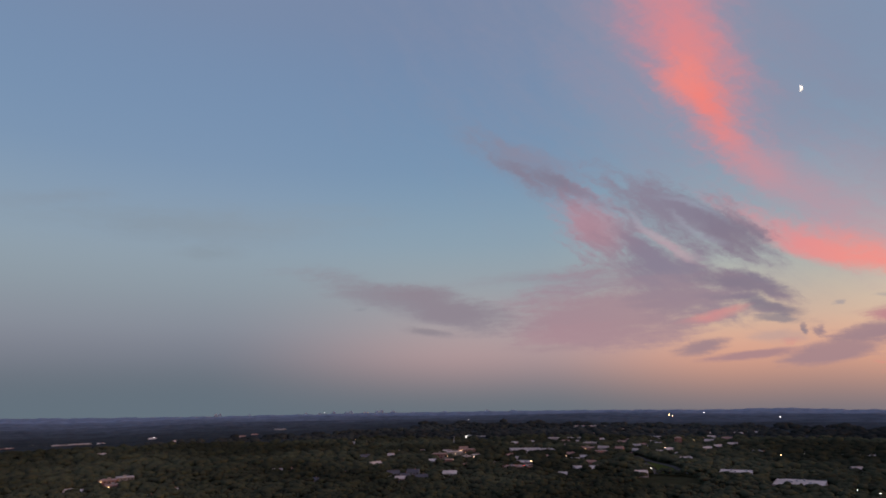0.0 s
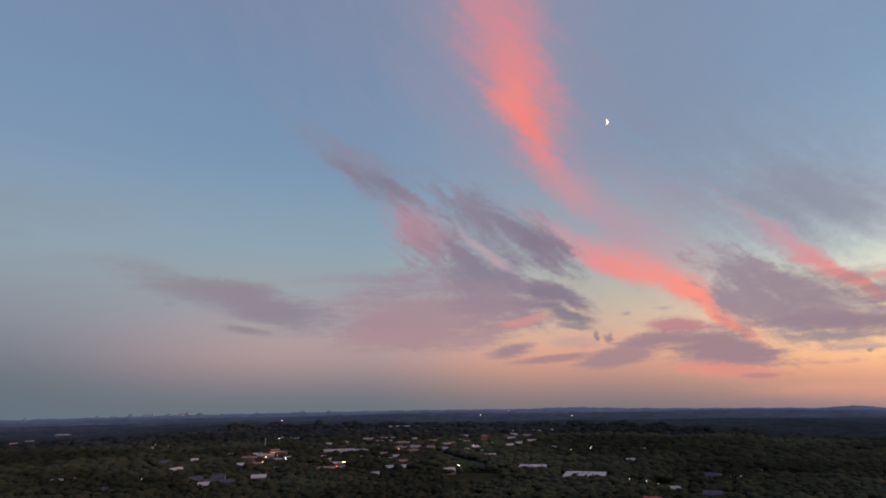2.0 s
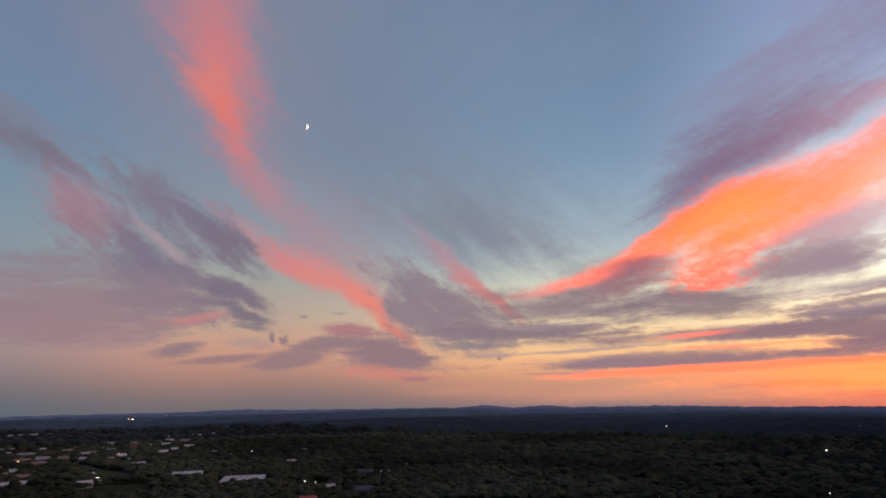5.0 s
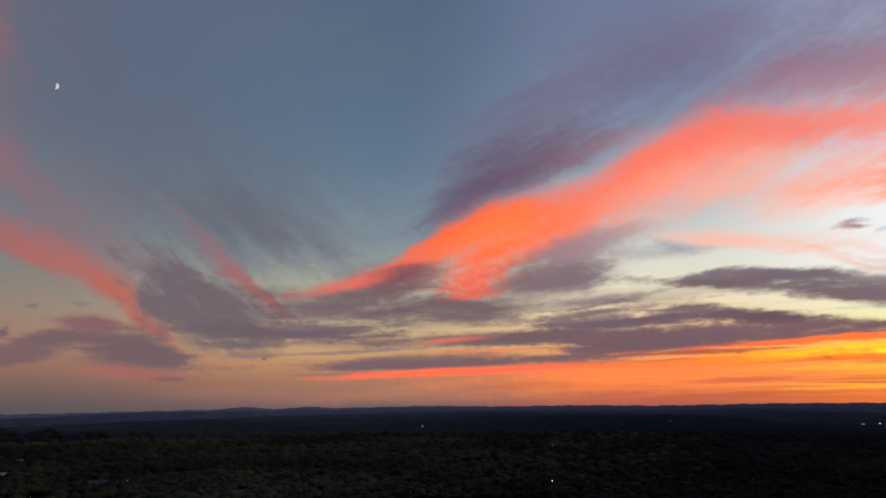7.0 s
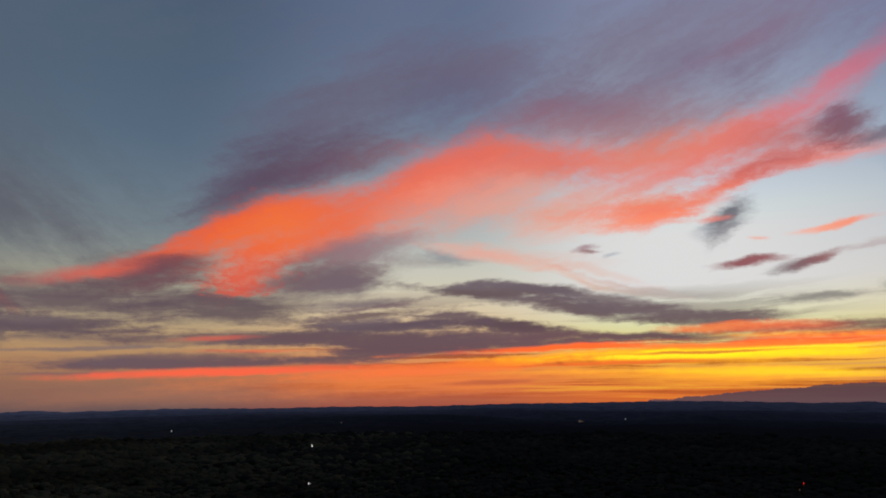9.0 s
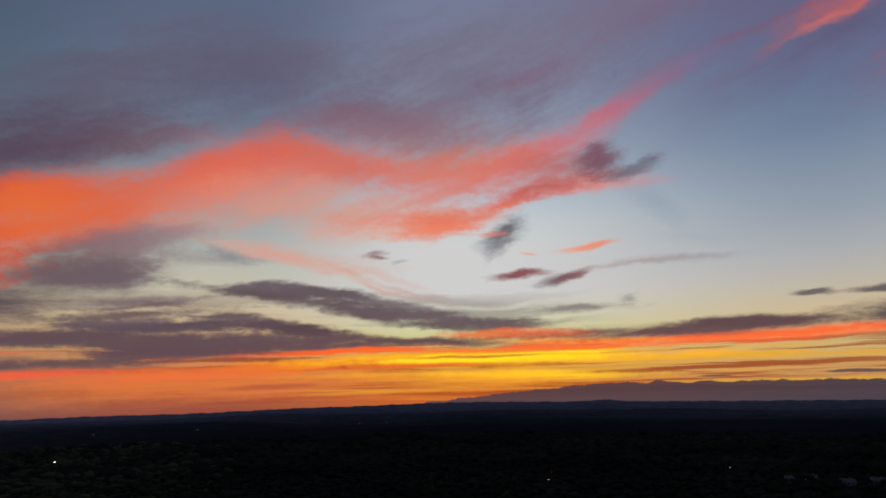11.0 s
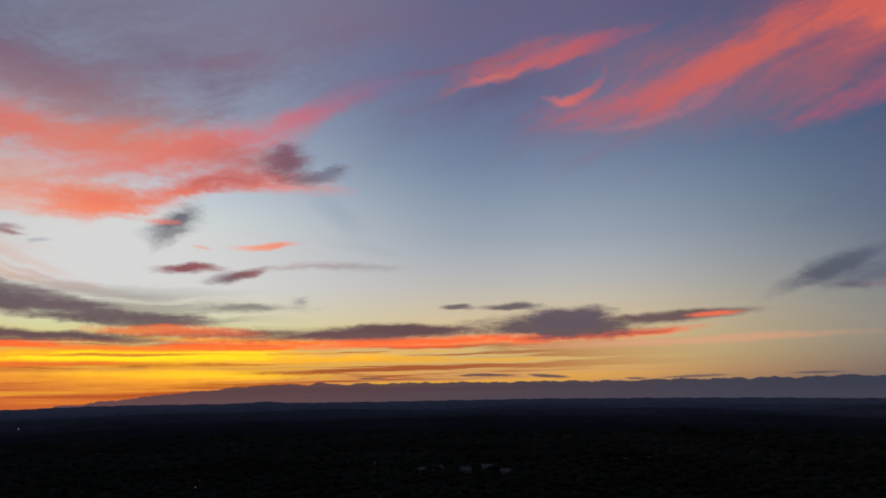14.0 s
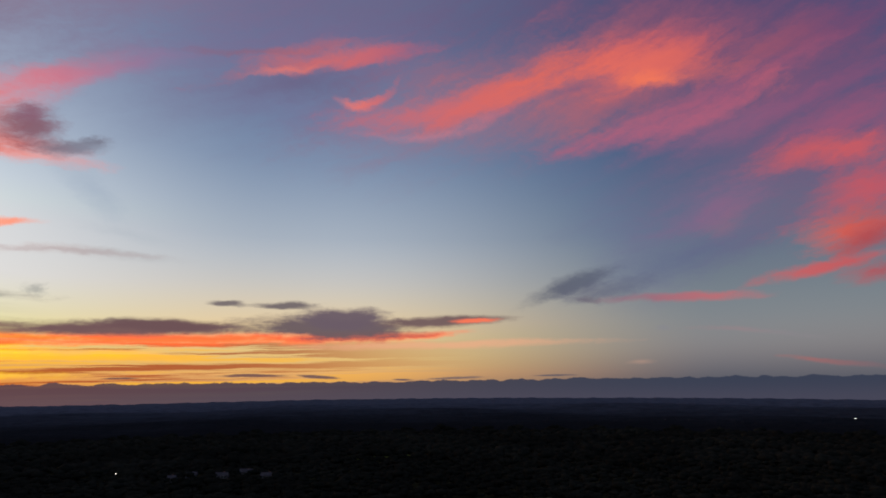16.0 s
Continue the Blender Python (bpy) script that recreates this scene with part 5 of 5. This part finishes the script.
block(-373, 850, 20.4, 16, 7.5, "pale", 4)
block(-358, 786, 15.4, 14, 6.8, "brick", 6)
block(35, 1047, 22.1, 16, 9, "brick", -10)
block(41, 975, 21.5, 16, 7.5, "brick", 1)
block(60, 1058, 25.2, 18, 10.5, "pale", 4)
block(85, 1121, 29.8, 18, 8.2, "brick", -6)
block(76, 1021, 13.1, 14, 6.8, "pale", 4)
block(296, 1126, 27.0, 20, 6.8, "brick", -4)
block(304, 1070, 25.6, 20, 6, "brick", 6)
block(336, 1239, 31.9, 18, 6, "pale", -10)
block(485, 1189, 12.1, 16, 15, "brick", 3)
block(226, 1109, 25.5, 16, 6.8, "pale", -2)
house(-399, 766, 10.2, 10, 6, "white", 10)
house(-378, 763, 8.1, 9, 6, "white", -10)
house(-285, 713, 8.9, 10, 6, "pale", 12)
house(-274, 713, 9.6, 10, 6, "white", -3)
house(-276, 755, 8.8, 10, 6, "pale", 8)
house(-195, 920, 13.3, 10, 6, "pale", 5)
house(-180, 923, 12.5, 10, 6, "brick", -3)
house(-325, 839, 10.5, 9, 6, "pale", -5)
house(-32, 847, 15.5, 14, 9, "slate", 7)
house(-17, 824, 12.1, 12, 8, "slate", 13)
house(-6, 856, 15.7, 13, 9, "slate", -11)
house(4, 812, 14.9, 13, 8, "slate", 7)
house(-22, 808, 11.8, 10, 7, "pale", -8)
house(67, 930, 12.0, 10, 6, "brick", 14)
house(183, 820, 10.6, 9, 6, "white", -5)
house(-167, 1160, 14.7, 9, 6, "pale", -11)
house(-139, 1357, 17.3, 9, 7, "white", -0)
house(-111, 1368, 14.9, 9, 7, "pale", 7)
house(-632, 1570, 16.8, 10, 8, "white", -12)
house(-424, 1584, 14.2, 10, 8, "brick", 1)
house(386, 530, 15.7, 12, 6, "red", -8)
house(457, 530, 16.7, 14, 7, "slate", -7)
house(447, 574, 9.4, 10, 6, "pale", 14)
house(622, 639, 8.1, 10, 6, "white", 2)
house(564, 606, 7.6, 9, 6, "pale", -3)
house(569, -639, 12.1, 12, 7, "slate", 9)
house(530, -647, 14.6, 12, 7, "slate", -12)
house(522, -683, 14.8, 12, 7, "slate", -10)
house(476, -663, 13.9, 12, 7, "slate", -11)
house(572, -610, 8.9, 12, 7, "slate", 11)
lamp(-386, 4680, -47.5, 1.12, "white")
lamp(-355, 3003, -1.9, 0.74, "white")
lamp(163, 2066, 15.3, 0.74, "white")
lamp(905, 2279, 6.3, 1.12, "warm")
lamp(911, 2263, 5.8, 1.12, "warm")
lamp(1214, 2108, 1.9, 0.89, "white")
lamp(592, 1430, 10.0, 0.56, "red")
lamp(576, 1420, 9.8, 0.48, "green")
lamp(490, 1209, 9.3, 0.77, "warm")
lamp(521, 1204, 9.0, 0.58, "warm")
lamp(465, 1102, 9.4, 0.58, "green")
lamp(437, 899, 9.2, 0.43, "red")
lamp(55, 1075, 9.8, 0.77, "white")
lamp(60, 1038, 9.6, 0.58, "warm")
lamp(85, 992, 9.3, 0.43, "warm")
lamp(78, 1057, 9.2, 0.43, "warm")
lamp(72, 1098, 9.1, 0.43, "warm")
lamp(52, 967, 9.4, 0.38, "warm")
lamp(161, 918, 9.1, 0.43, "warm")
lamp(-622, 1552, 9.7, 0.58, "white")
lamp(-795, 1370, 11.6, 0.48, "white")
lamp(-732, 1309, 11.1, 0.48, "white")
lamp(-93, 851, 8.9, 0.28, "white")
lamp(107, 1428, 7.2, 0.48, "white")
lamp(-132, 1390, 8.6, 0.48, "warm")
lamp(-801, 4392, -48.7, 0.6, "white")
lamp(-671, 4648, -37.4, 0.74, "white")
lamp(-179, 3848, -31.7, 0.6, "warm")
lamp(263, 4673, -50.6, 0.67, "warm")
lamp(1509, 4184, -48.8, 0.67, "white")
lamp(1339, 2950, -14.4, 0.67, "white")
lamp(1511, 647, 7.5, 0.6, "white")
lamp(1128, 580, 8.8, 0.34, "white")
lamp(420, 614, 9.1, 0.28, "white")
lamp(428, 594, 9.2, 0.28, "white")
lamp(430, 578, 9.0, 0.28, "white")
lamp(1104, 230, 9.5, 0.62, "white")
lamp(1135, 584, 9.0, 0.29, "white")
lamp(693, 146, 8.9, 0.28, "white")
lamp(577, 259, 9.1, 0.28, "warm")
lamp(1847, 59, 10.9, 0.45, "white")
lamp(1748, 288, 11.3, 0.37, "white")
lamp(2057, -424, -0.7, 0.45, "warm")
lamp(2047, -429, -0.9, 0.45, "warm")
lamp(2082, -477, -1.1, 0.37, "white")
lamp(2076, -518, -0.9, 0.37, "warm")
lamp(2105, -582, 1.1, 0.45, "white")
lamp(1500, 643, 7.2, 0.19, "white")
lamp(693, -375, 8.9, 0.28, "red")
lamp(646, -345, 9.1, 0.28, "warm")
lamp(692, -360, 8.9, 0.29, "amber")
lamp(640, -592, 9.2, 0.29, "white")
lamp(519, -850, 9.0, 0.29, "white")
lamp(47, -1815, 8.0, 0.37, "white")
lamp(-10, -1864, 8.8, 0.45, "warm")
lamp(-275, -1811, 12.9, 0.45, "white")
lamp(-403, -1877, 13.4, 0.37, "white")
lamp(46, 999, 9.4, 0.45, "warm")
lamp(52, 967, 9.2, 0.45, "warm")
lamp(87, 996, 9.1, 0.4, "white")
lamp(108, 1432, 7.2, 0.6, "white")
lamp(117, 1198, 9.2, 0.5, "warm")
lamp(161, 1447, 7.1, 0.5, "white")
lamp(-113, 1110, 9.1, 0.4, "white")
lamp(-103, 1095, 9.3, 0.45, "white")
lamp(136, 1092, 9.0, 0.4, "warm")
lamp(160, 922, 9.3, 0.5, "warm")
lamp(142, 872, 9.2, 0.4, "red")
lamp(243, 842, 9.0, 0.45, "warm")
lamp(215, 796, 9.0, 0.4, "amber")
lamp(416, 1074, 9.2, 0.5, "warm")
lamp(222, 967, 9.1, 0.4, "warm")
lamp(201, 972, 9.4, 0.4, "white")
lamp(66, 1086, 9.1, 0.4, "amber")
lamp(76, 1109, 9.4, 0.4, "warm")
lamp(527, 925, 9.4, 0.45, "warm")
lamp(674, 869, 9.4, 0.4, "warm")
lamp(535, 590, 8.9, 0.3, "warm")
lamp(574, 943, 9.1, 0.4, "white")

# small houses and stores of the town, scattered between the large ones
streets = random.Random(3)
for cx, cy, spread, count, styles in ((75, 1050, 85, 16, "brick pale white"), (322, 1150, 70, 18, "brick brick pale"), (430, 1270, 80, 16, "pale white brick"), (610, 1330, 60, 8, "white pale brick"),
                                      (-10, 1080, 60, 6, "pale slate brick"), (190, 960, 60, 6, "white brick pale"), (-345, 850, 40, 3, "slate pale slate"),
                                      (-60, 860, 40, 3, "slate pale slate"), (560, 690, 50, 2, "slate pale brick"), (-640, 1300, 120, 6, "pale white brick")):
    for _ in range(count):
        hx, hy = cx + streets.gauss(0, spread), cy + streets.gauss(0, spread * 1.2)
        if all((hx - a) ** 2 + (hy - b) ** 2 > (c + 9) ** 2 for a, b, c in CLEAR):
            house(hx, hy, streets.uniform(11, 20), streets.uniform(8, 13), streets.uniform(6.5, 9), streets.choice(styles.split()), streets.uniform(-40, 40))


# ---- road, meadow, cars, mast ----
def strip(name, material, points, width, lift, thick=0.25):
    """A ribbon with thickness along a smooth line of ground points."""
    line = [Vector(p) for p in points]
    fineline = []
    for a, b in zip(line, line[1:]):
        fineline += [a.lerp(b, i / 8) for i in range(8)]
    fineline.append(line[-1])
    for _ in range(6):
        fineline = [fineline[0]] + [(p + q + r) / 3 for p, q, r in zip(fineline, fineline[1:], fineline[2:])] + [fineline[-1]]
    bm = bmesh.new()
    rows = []
    for i, p in enumerate(fineline):
        d = (fineline[min(i + 1, len(fineline) - 1)] - fineline[max(i - 1, 0)]).normalized()
        side = Vector((d.y, -d.x)) * width / 2
        z = float(relief(np.array(p.x), np.array(p.y))) + lift
        rows.append([bm.verts.new((*(p + s * side), z - k)) for s, k in ((-1, thick), (-1, 0), (1, 0), (1, thick))])
        CLEAR.append((p.x, p.y, width / 2 + 5))
    for a, b in zip(rows, rows[1:]):
        for i in range(3):
            bm.faces.new((a[i], a[i + 1], b[i + 1], b[i]))
    return part(name, bm, material)


CARRIAGEWAYS = (((352, 1180), (345, 1060), (331, 930), (302, 824)), ((352, 1040), (346, 968), (356, 890), (340, 822)))
for way_line in CARRIAGEWAYS:
    tagged(strip("road", ASPHALT, way_line, 9, 0.35), "grey asphalt carriageway that curves through the trees", "road", kind="structure")
tagged(strip("meadow", GRASS, ((344, 950), (343, 900), (322, 830)), 22, 0.2), "mown grass strip between two carriageways", "grass", kind="structure")
tagged(strip("field", GRASS, ((479, -868), (430, -895), (397, -927)), 45, 0.3), "pale open field beyond the wood", "field", kind="structure")
tagged(strip("lawn", GRASS, ((452, 618), (468, 607)), 26, 0.3), "small green lawn among trees", "grass", kind="structure")
for k in range(1, 6):  # open views along the road and meadow
    CLEAR.append((300 - k * 5, 800 - k * 14, 24))
    CLEAR.append((322 - k * 3, 790 - k * 14, 16))


def car(x, y, turn, paint, lights):
    c = new("car")
    c.matrix_basis = pose(x, y, float(relief(np.array(x), np.array(y))) + 0.36, 0, 0, turn)
    body = box(-0.9, 0.9, -2.2, 2.2, 0.3, 0.9, bevel=0.15)
    part("body", body, PAINT[paint], c)
    cabin = box(-0.8, 0.8, -1.3, 1.0, 0.88, 1.45, bevel=0.2)
    part("cabin", cabin, GLASS, c)
    for sx in (-0.85, 0.85):
        for sy in (-1.35, 1.35):
            w = bmesh.new()
            bmesh.ops.create_cone(w, cap_ends=True, segments=14, radius1=0.33, radius2=0.33, depth=0.22, matrix=Matrix.Translation((sx, sy, 0.33)) @ Euler((0, math.pi / 2, 0)).to_matrix().to_4x4())
            part("wheel", w, RUBBER, c)
        lamp_bm = bmesh.new()
        bmesh.ops.create_icosphere(lamp_bm, subdivisions=1, radius=0.22 if lights else 0.14, matrix=Matrix.Translation((sx * 0.75, -2.15, 0.7)) @ Matrix.Diagonal((1, 0.4, 0.8, 1)))
        part("headlight", lamp_bm, HEADLIGHT if lights else GLASS, c)
    return tagged(c, f"{'silver' if paint == 'light' else 'dark'} car with glowing headlights on the road", "car", "cars on the road")


for i, (cx, cy) in enumerate(((333, 945), (326, 908), (317, 876), (309, 851), (302, 826))):
    car(cx, cy, -20 + i, "light" if i % 3 else "dark", True)

mast = new("radio_mast")
mast.matrix_basis = facing(68, 1222)
part("column", tube(0.9, 0.4, 0, 24, 10), METAL, mast)
for k in (8, 16, 22):
    part("platform", tube(1.6, 1.6, k, k + 0.4, 10), METAL, mast)
part("antenna", tube(0.2, 0.1, 24, 29, 6), METAL, mast)
tagged(mast, "tall grey metal radio mast over the town", "mast")

# ---- half moon ----
moon_bm = bmesh.new()
N, RISE = 28, 21
limb = [(math.sin(a), math.cos(a)) for a in np.linspace(0, math.pi, N)]
poles = [moon_bm.verts.new((0, 0, RISE)), moon_bm.verts.new((0, 0, -RISE))]


def meridian(dx, dy):
    return [poles[0]] + [moon_bm.verts.new((RISE * dx * s, RISE * dy * s, RISE * c)) for s, c in limb[1:-1]] + [poles[1]]


edge_line, shade_line, rear_line = meridian(0.98, 0), meridian(0.12, -0.9), meridian(0.6, 0.5)
for a, b in ((edge_line, shade_line), (shade_line, rear_line), (rear_line, edge_line)):
    for i in range(N - 1):
        ring_v = list(dict.fromkeys((a[i], a[i + 1], b[i + 1], b[i])))
        if len(ring_v) > 2:
            moon_bm.faces.new(ring_v)
bmesh.ops.recalc_face_normals(moon_bm, faces=moon_bm.faces)
MOON_AZ, MOON_EL, MOON_R = radians(34.66), radians(23.1), 4850
moon = part("moon", moon_bm, MOONLIGHT)
moon.matrix_basis = pose(MOON_R * math.cos(MOON_EL) * math.sin(MOON_AZ), MOON_R * math.cos(MOON_EL) * math.cos(MOON_AZ), EYE[2] + MOON_R * math.sin(MOON_EL),
                         math.degrees(MOON_EL), 0, -math.degrees(MOON_AZ)) @ pose(0, 0, 0, 0, 8, 0)
tagged(moon, "white half moon in the evening sky", "moon", kind="structure")

# ---- far city on the horizon ----
def tower(az, width, rise):
    r = 4680
    x, y = r * math.sin(radians(az)), r * math.cos(radians(az))
    base = float(relief(np.array(x), np.array(y)))
    t = new("distant_tower")
    t.matrix_basis = pose(x, y, base, 0, 0, -az)
    part("shaft", box(-width / 2, width / 2, -width / 2, width / 2, -5, rise, bevel=width * 0.06), CITY_HAZE, t)
    part("crown", box(-width / 3, width / 3, -width / 3, width / 3, rise, rise * 1.12), CITY_HAZE, t)
    part("spire", tube(0.6, 0.2, rise * 1.12, rise * 1.3, 6), CITY_HAZE, t)
    return tagged(t, "hazy grey tower of the far city", "tower", "far city towers")


for az, width, rise in ((-17.2, 14, 46), (-16.9, 12, 42), (-14.5, 9, 34), (-9.8, 14, 34), (-8.6, 20, 28), (-7.4, 16, 40), (-6.2, 30, 34), (-5.9, 18, 44),
                        (-4.6, 26, 30), (-3.6, 20, 40), (-3.2, 16, 48), (-2.2, 24, 32), (-0.4, 20, 28), (2.4, 26, 26), (6.2, 22, 30), (8.5, 24, 26)):
    tower(az, width * 1.5, rise * 0.6)

# ---- woods ----
rng = np.random.default_rng(5)


def clump(blobs, lumps, spread, seed):
    """A crown as a few overlapping lumpy blobs: vertices and triangles about the origin, one unit in radius."""
    g = np.random.default_rng(seed)
    bm = bmesh.new()
    for i in range(blobs):
        c = g.normal(size=3) * spread * (i > 0)
        c[2] = abs(c[2]) * 0.5
        s = g.uniform(0.55, 0.8) if blobs > 1 else 1.0
        bmesh.ops.create_icosphere(bm, subdivisions=lumps, radius=s, matrix=Matrix.Translation(c))
    v = np.array([p.co for p in bm.verts])
    v *= 1 + g.uniform(-0.18, 0.14, (len(v), 1))
    v[:, 2] *= 0.50
    f = np.array([[p.index for p in q.verts] for q in bm.faces])
    bm.free()
    return v, f


def free(x, y):
    ok = np.ones(len(x), bool)
    for cx, cy, r in CLEAR:
        ok &= (x - cx) ** 2 + (y - cy) ** 2 > r * r
    return ok


# where the dark wood gives way to open hazy country: bearings and distances
WOOD_EDGE = ((-40, -28, -13, -4, 1, 34, 43, 52, 64, 199), (1350, 1400, 1600, 1740, 1880, 1800, 1560, 1400, 1420, 1500))


def wood(name, label, r0, r1, a0, a1, spacing, radius, blobs, lumps, material, share=None):
    """One joined canopy of many crowns between two distances and two bearings."""
    area = (r1 * r1 - r0 * r0) / 2 * radians(a1 - a0)
    n = int(area / spacing ** 2)
    r = np.sqrt(rng.uniform(r0 * r0, r1 * r1, n))
    a = np.radians(rng.uniform(a0, a1, n))
    x, y = r * np.sin(a), r * np.cos(a)
    keep = free(x, y) & (np.hypot(x, y) < np.interp(np.degrees(a), WOOD_EDGE[0], WOOD_EDGE[1]) + 60 * np.sin(np.degrees(a) * 1.9)) if 1000 < r0 and a1 < 200 else free(x, y)
    if share is not None:
        keep &= rng.uniform(size=n) < np.interp(np.degrees(a), (62, 92), share)
    x, y = x[keep], y[keep]
    n = len(x)
    size = radius * np.clip(rng.lognormal(-0.05, 0.3, n), 0.5, 1.8)
    z = relief(x, y) + size * rng.uniform(0.35, 0.8, n) + 1.5 * np.sin(x / 60) * np.sin(y / 47)
    kinds = [clump(blobs, lumps, 0.5, k) for k in range(6)]
    pick = rng.integers(0, 6, n)
    verts, faces, base = [], [], 0
    for k, (v, f) in enumerate(kinds):
        i = np.where(pick == k)[0]
        t = rng.uniform(0, 6.283, len(i))
        c, s = np.cos(t)[:, None], np.sin(t)[:, None]
        px = (v[:, 0] * c - v[:, 1] * s) * size[i, None] + x[i, None]
        py = (v[:, 0] * s + v[:, 1] * c) * size[i, None] + y[i, None]
        pz = v[:, 2] * (size[i] * rng.uniform(0.85, 1.25, len(i)))[:, None] + z[i, None]
        verts.append(np.stack([px, py, pz], -1).reshape(-1, 3))
        faces.append((f[None] + (np.arange(len(i)) * len(v))[:, None, None]).reshape(-1, 3) + base)
        base += len(i) * len(v)
    verts, faces = np.concatenate(verts), np.concatenate(faces)
    me = bpy.data.meshes.new(name)
    me.vertices.add(len(verts))
    me.vertices.foreach_set("co", verts.astype(np.float32).ravel())
    me.loops.add(faces.size)
    me.loops.foreach_set("vertex_index", faces.astype(np.int32).ravel())
    me.polygons.add(len(faces))
    me.polygons.foreach_set("loop_start", np.arange(0, faces.size, 3, dtype=np.int32))
    me.polygons.foreach_set("use_smooth", np.ones(len(faces), bool))
    me.update(calc_edges=True)
    me.materials.append(material)
    return tagged(new(name, me), label, "woods", kind="stuff")


# single trees nearest to the lower rim of the view
def tree_kind(seed):
    g = random.Random(seed)
    trunk = tube(0.38, 0.2, -0.5, 6.5, 8)
    limbs = []
    for i in range(4):
        a = i * 1.6 + g.random()
        m = Matrix.Translation((0, 0, 4.0 + i * 0.6)) @ Euler((0.8, 0, a)).to_matrix().to_4x4()
        bm = bmesh.new()
        bmesh.ops.create_cone(bm, cap_ends=True, segments=6, radius1=0.16, radius2=0.06, depth=4.0, matrix=m @ Matrix.Translation((0, 0, 2.0)))
        limbs.append(bm)
    crown = bmesh.new()
    for i in range(34):
        d = Vector((g.gauss(0, 1), g.gauss(0, 1), g.gauss(0, 0.8))).normalized()
        p = Vector((d.x * 5.0, d.y * 5.0, 8.0 + d.z * 3.6)) * 1.0
        p = Vector((0, 0, 8.0)).lerp(p, g.uniform(0.55, 1.0))
        made = bmesh.ops.create_icosphere(crown, subdivisions=1, radius=g.uniform(1.3, 2.3), matrix=Matrix.Translation(p) @ Euler((g.random() * 3, g.random() * 3, 0)).to_matrix().to_4x4())
        for v in made["verts"]:
            v.co += Vector((g.uniform(-0.4, 0.4), g.uniform(-0.4, 0.4), g.uniform(-0.4, 0.4)))
    return trunk, limbs, crown


def single_tree(seed):
    t = new("tree")
    trunk_bm, limb_bms, crown_bm = tree_kind(seed)
    trunk = part("trunk", trunk_bm, BARK, t)
    for bm in limb_bms:
        part("limb", bm, BARK, trunk)
    part("crown", crown_bm, LEAVES, t)
    return tagged(t, "broad leafy tree at the edge of the wood", "tree", "trees of the near wood")


TREES = [single_tree(s) for s in range(5)]
spots = []
g = random.Random(11)
while len(spots) < 240:
    r, a = 690 + 90 * g.random(), radians(g.uniform(-30, 76))
    p = (r * math.sin(a), r * math.cos(a))
    if all((p[0] - q[0]) ** 2 + (p[1] - q[1]) ** 2 > 60 for q in spots) and free(np.array([p[0]]), np.array([p[1]]))[0]:
        spots.append(p)
for i, (px, py) in enumerate(spots):
    m = pose(px, py, float(relief(np.array(px), np.array(py))), 0, 0, g.uniform(0, 360)) @ Matrix.Diagonal((*[g.uniform(0.5, 0.8)] * 3, 1))
    if i < len(TREES):
        TREES[i].matrix_basis = m
    else:
        copy_thing(TREES[i % 5], Matrix.Identity(4)).matrix_basis = m
for px, py in spots:
    CLEAR.append((px, py, 2.5))

# broadleaf wood round the town; on the sunset side its backlit shade is painted darker
for trees, a0, a1, share, material, dim in (("broadleaf", -40, 92, (1, 0), FOREST, HAZED_CANOPY), ("backlit", 62, 199, (0, 1), BACKLIT_CANOPY, BACKLIT_CANOPY)):
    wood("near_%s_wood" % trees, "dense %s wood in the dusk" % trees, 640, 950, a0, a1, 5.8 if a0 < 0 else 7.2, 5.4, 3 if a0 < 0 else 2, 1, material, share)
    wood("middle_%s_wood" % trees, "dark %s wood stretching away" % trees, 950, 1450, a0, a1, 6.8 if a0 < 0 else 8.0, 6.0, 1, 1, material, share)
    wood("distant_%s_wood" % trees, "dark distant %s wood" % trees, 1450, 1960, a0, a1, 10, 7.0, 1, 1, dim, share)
wood("wood_below", "dark wood below the view", 20, 585, 0, 360, 15, 7, 1, 1, FOREST)
wood("wood_behind", "dark wood behind the view", 640, 1760, 199, 320, 30, 15, 1, 1, FOREST)
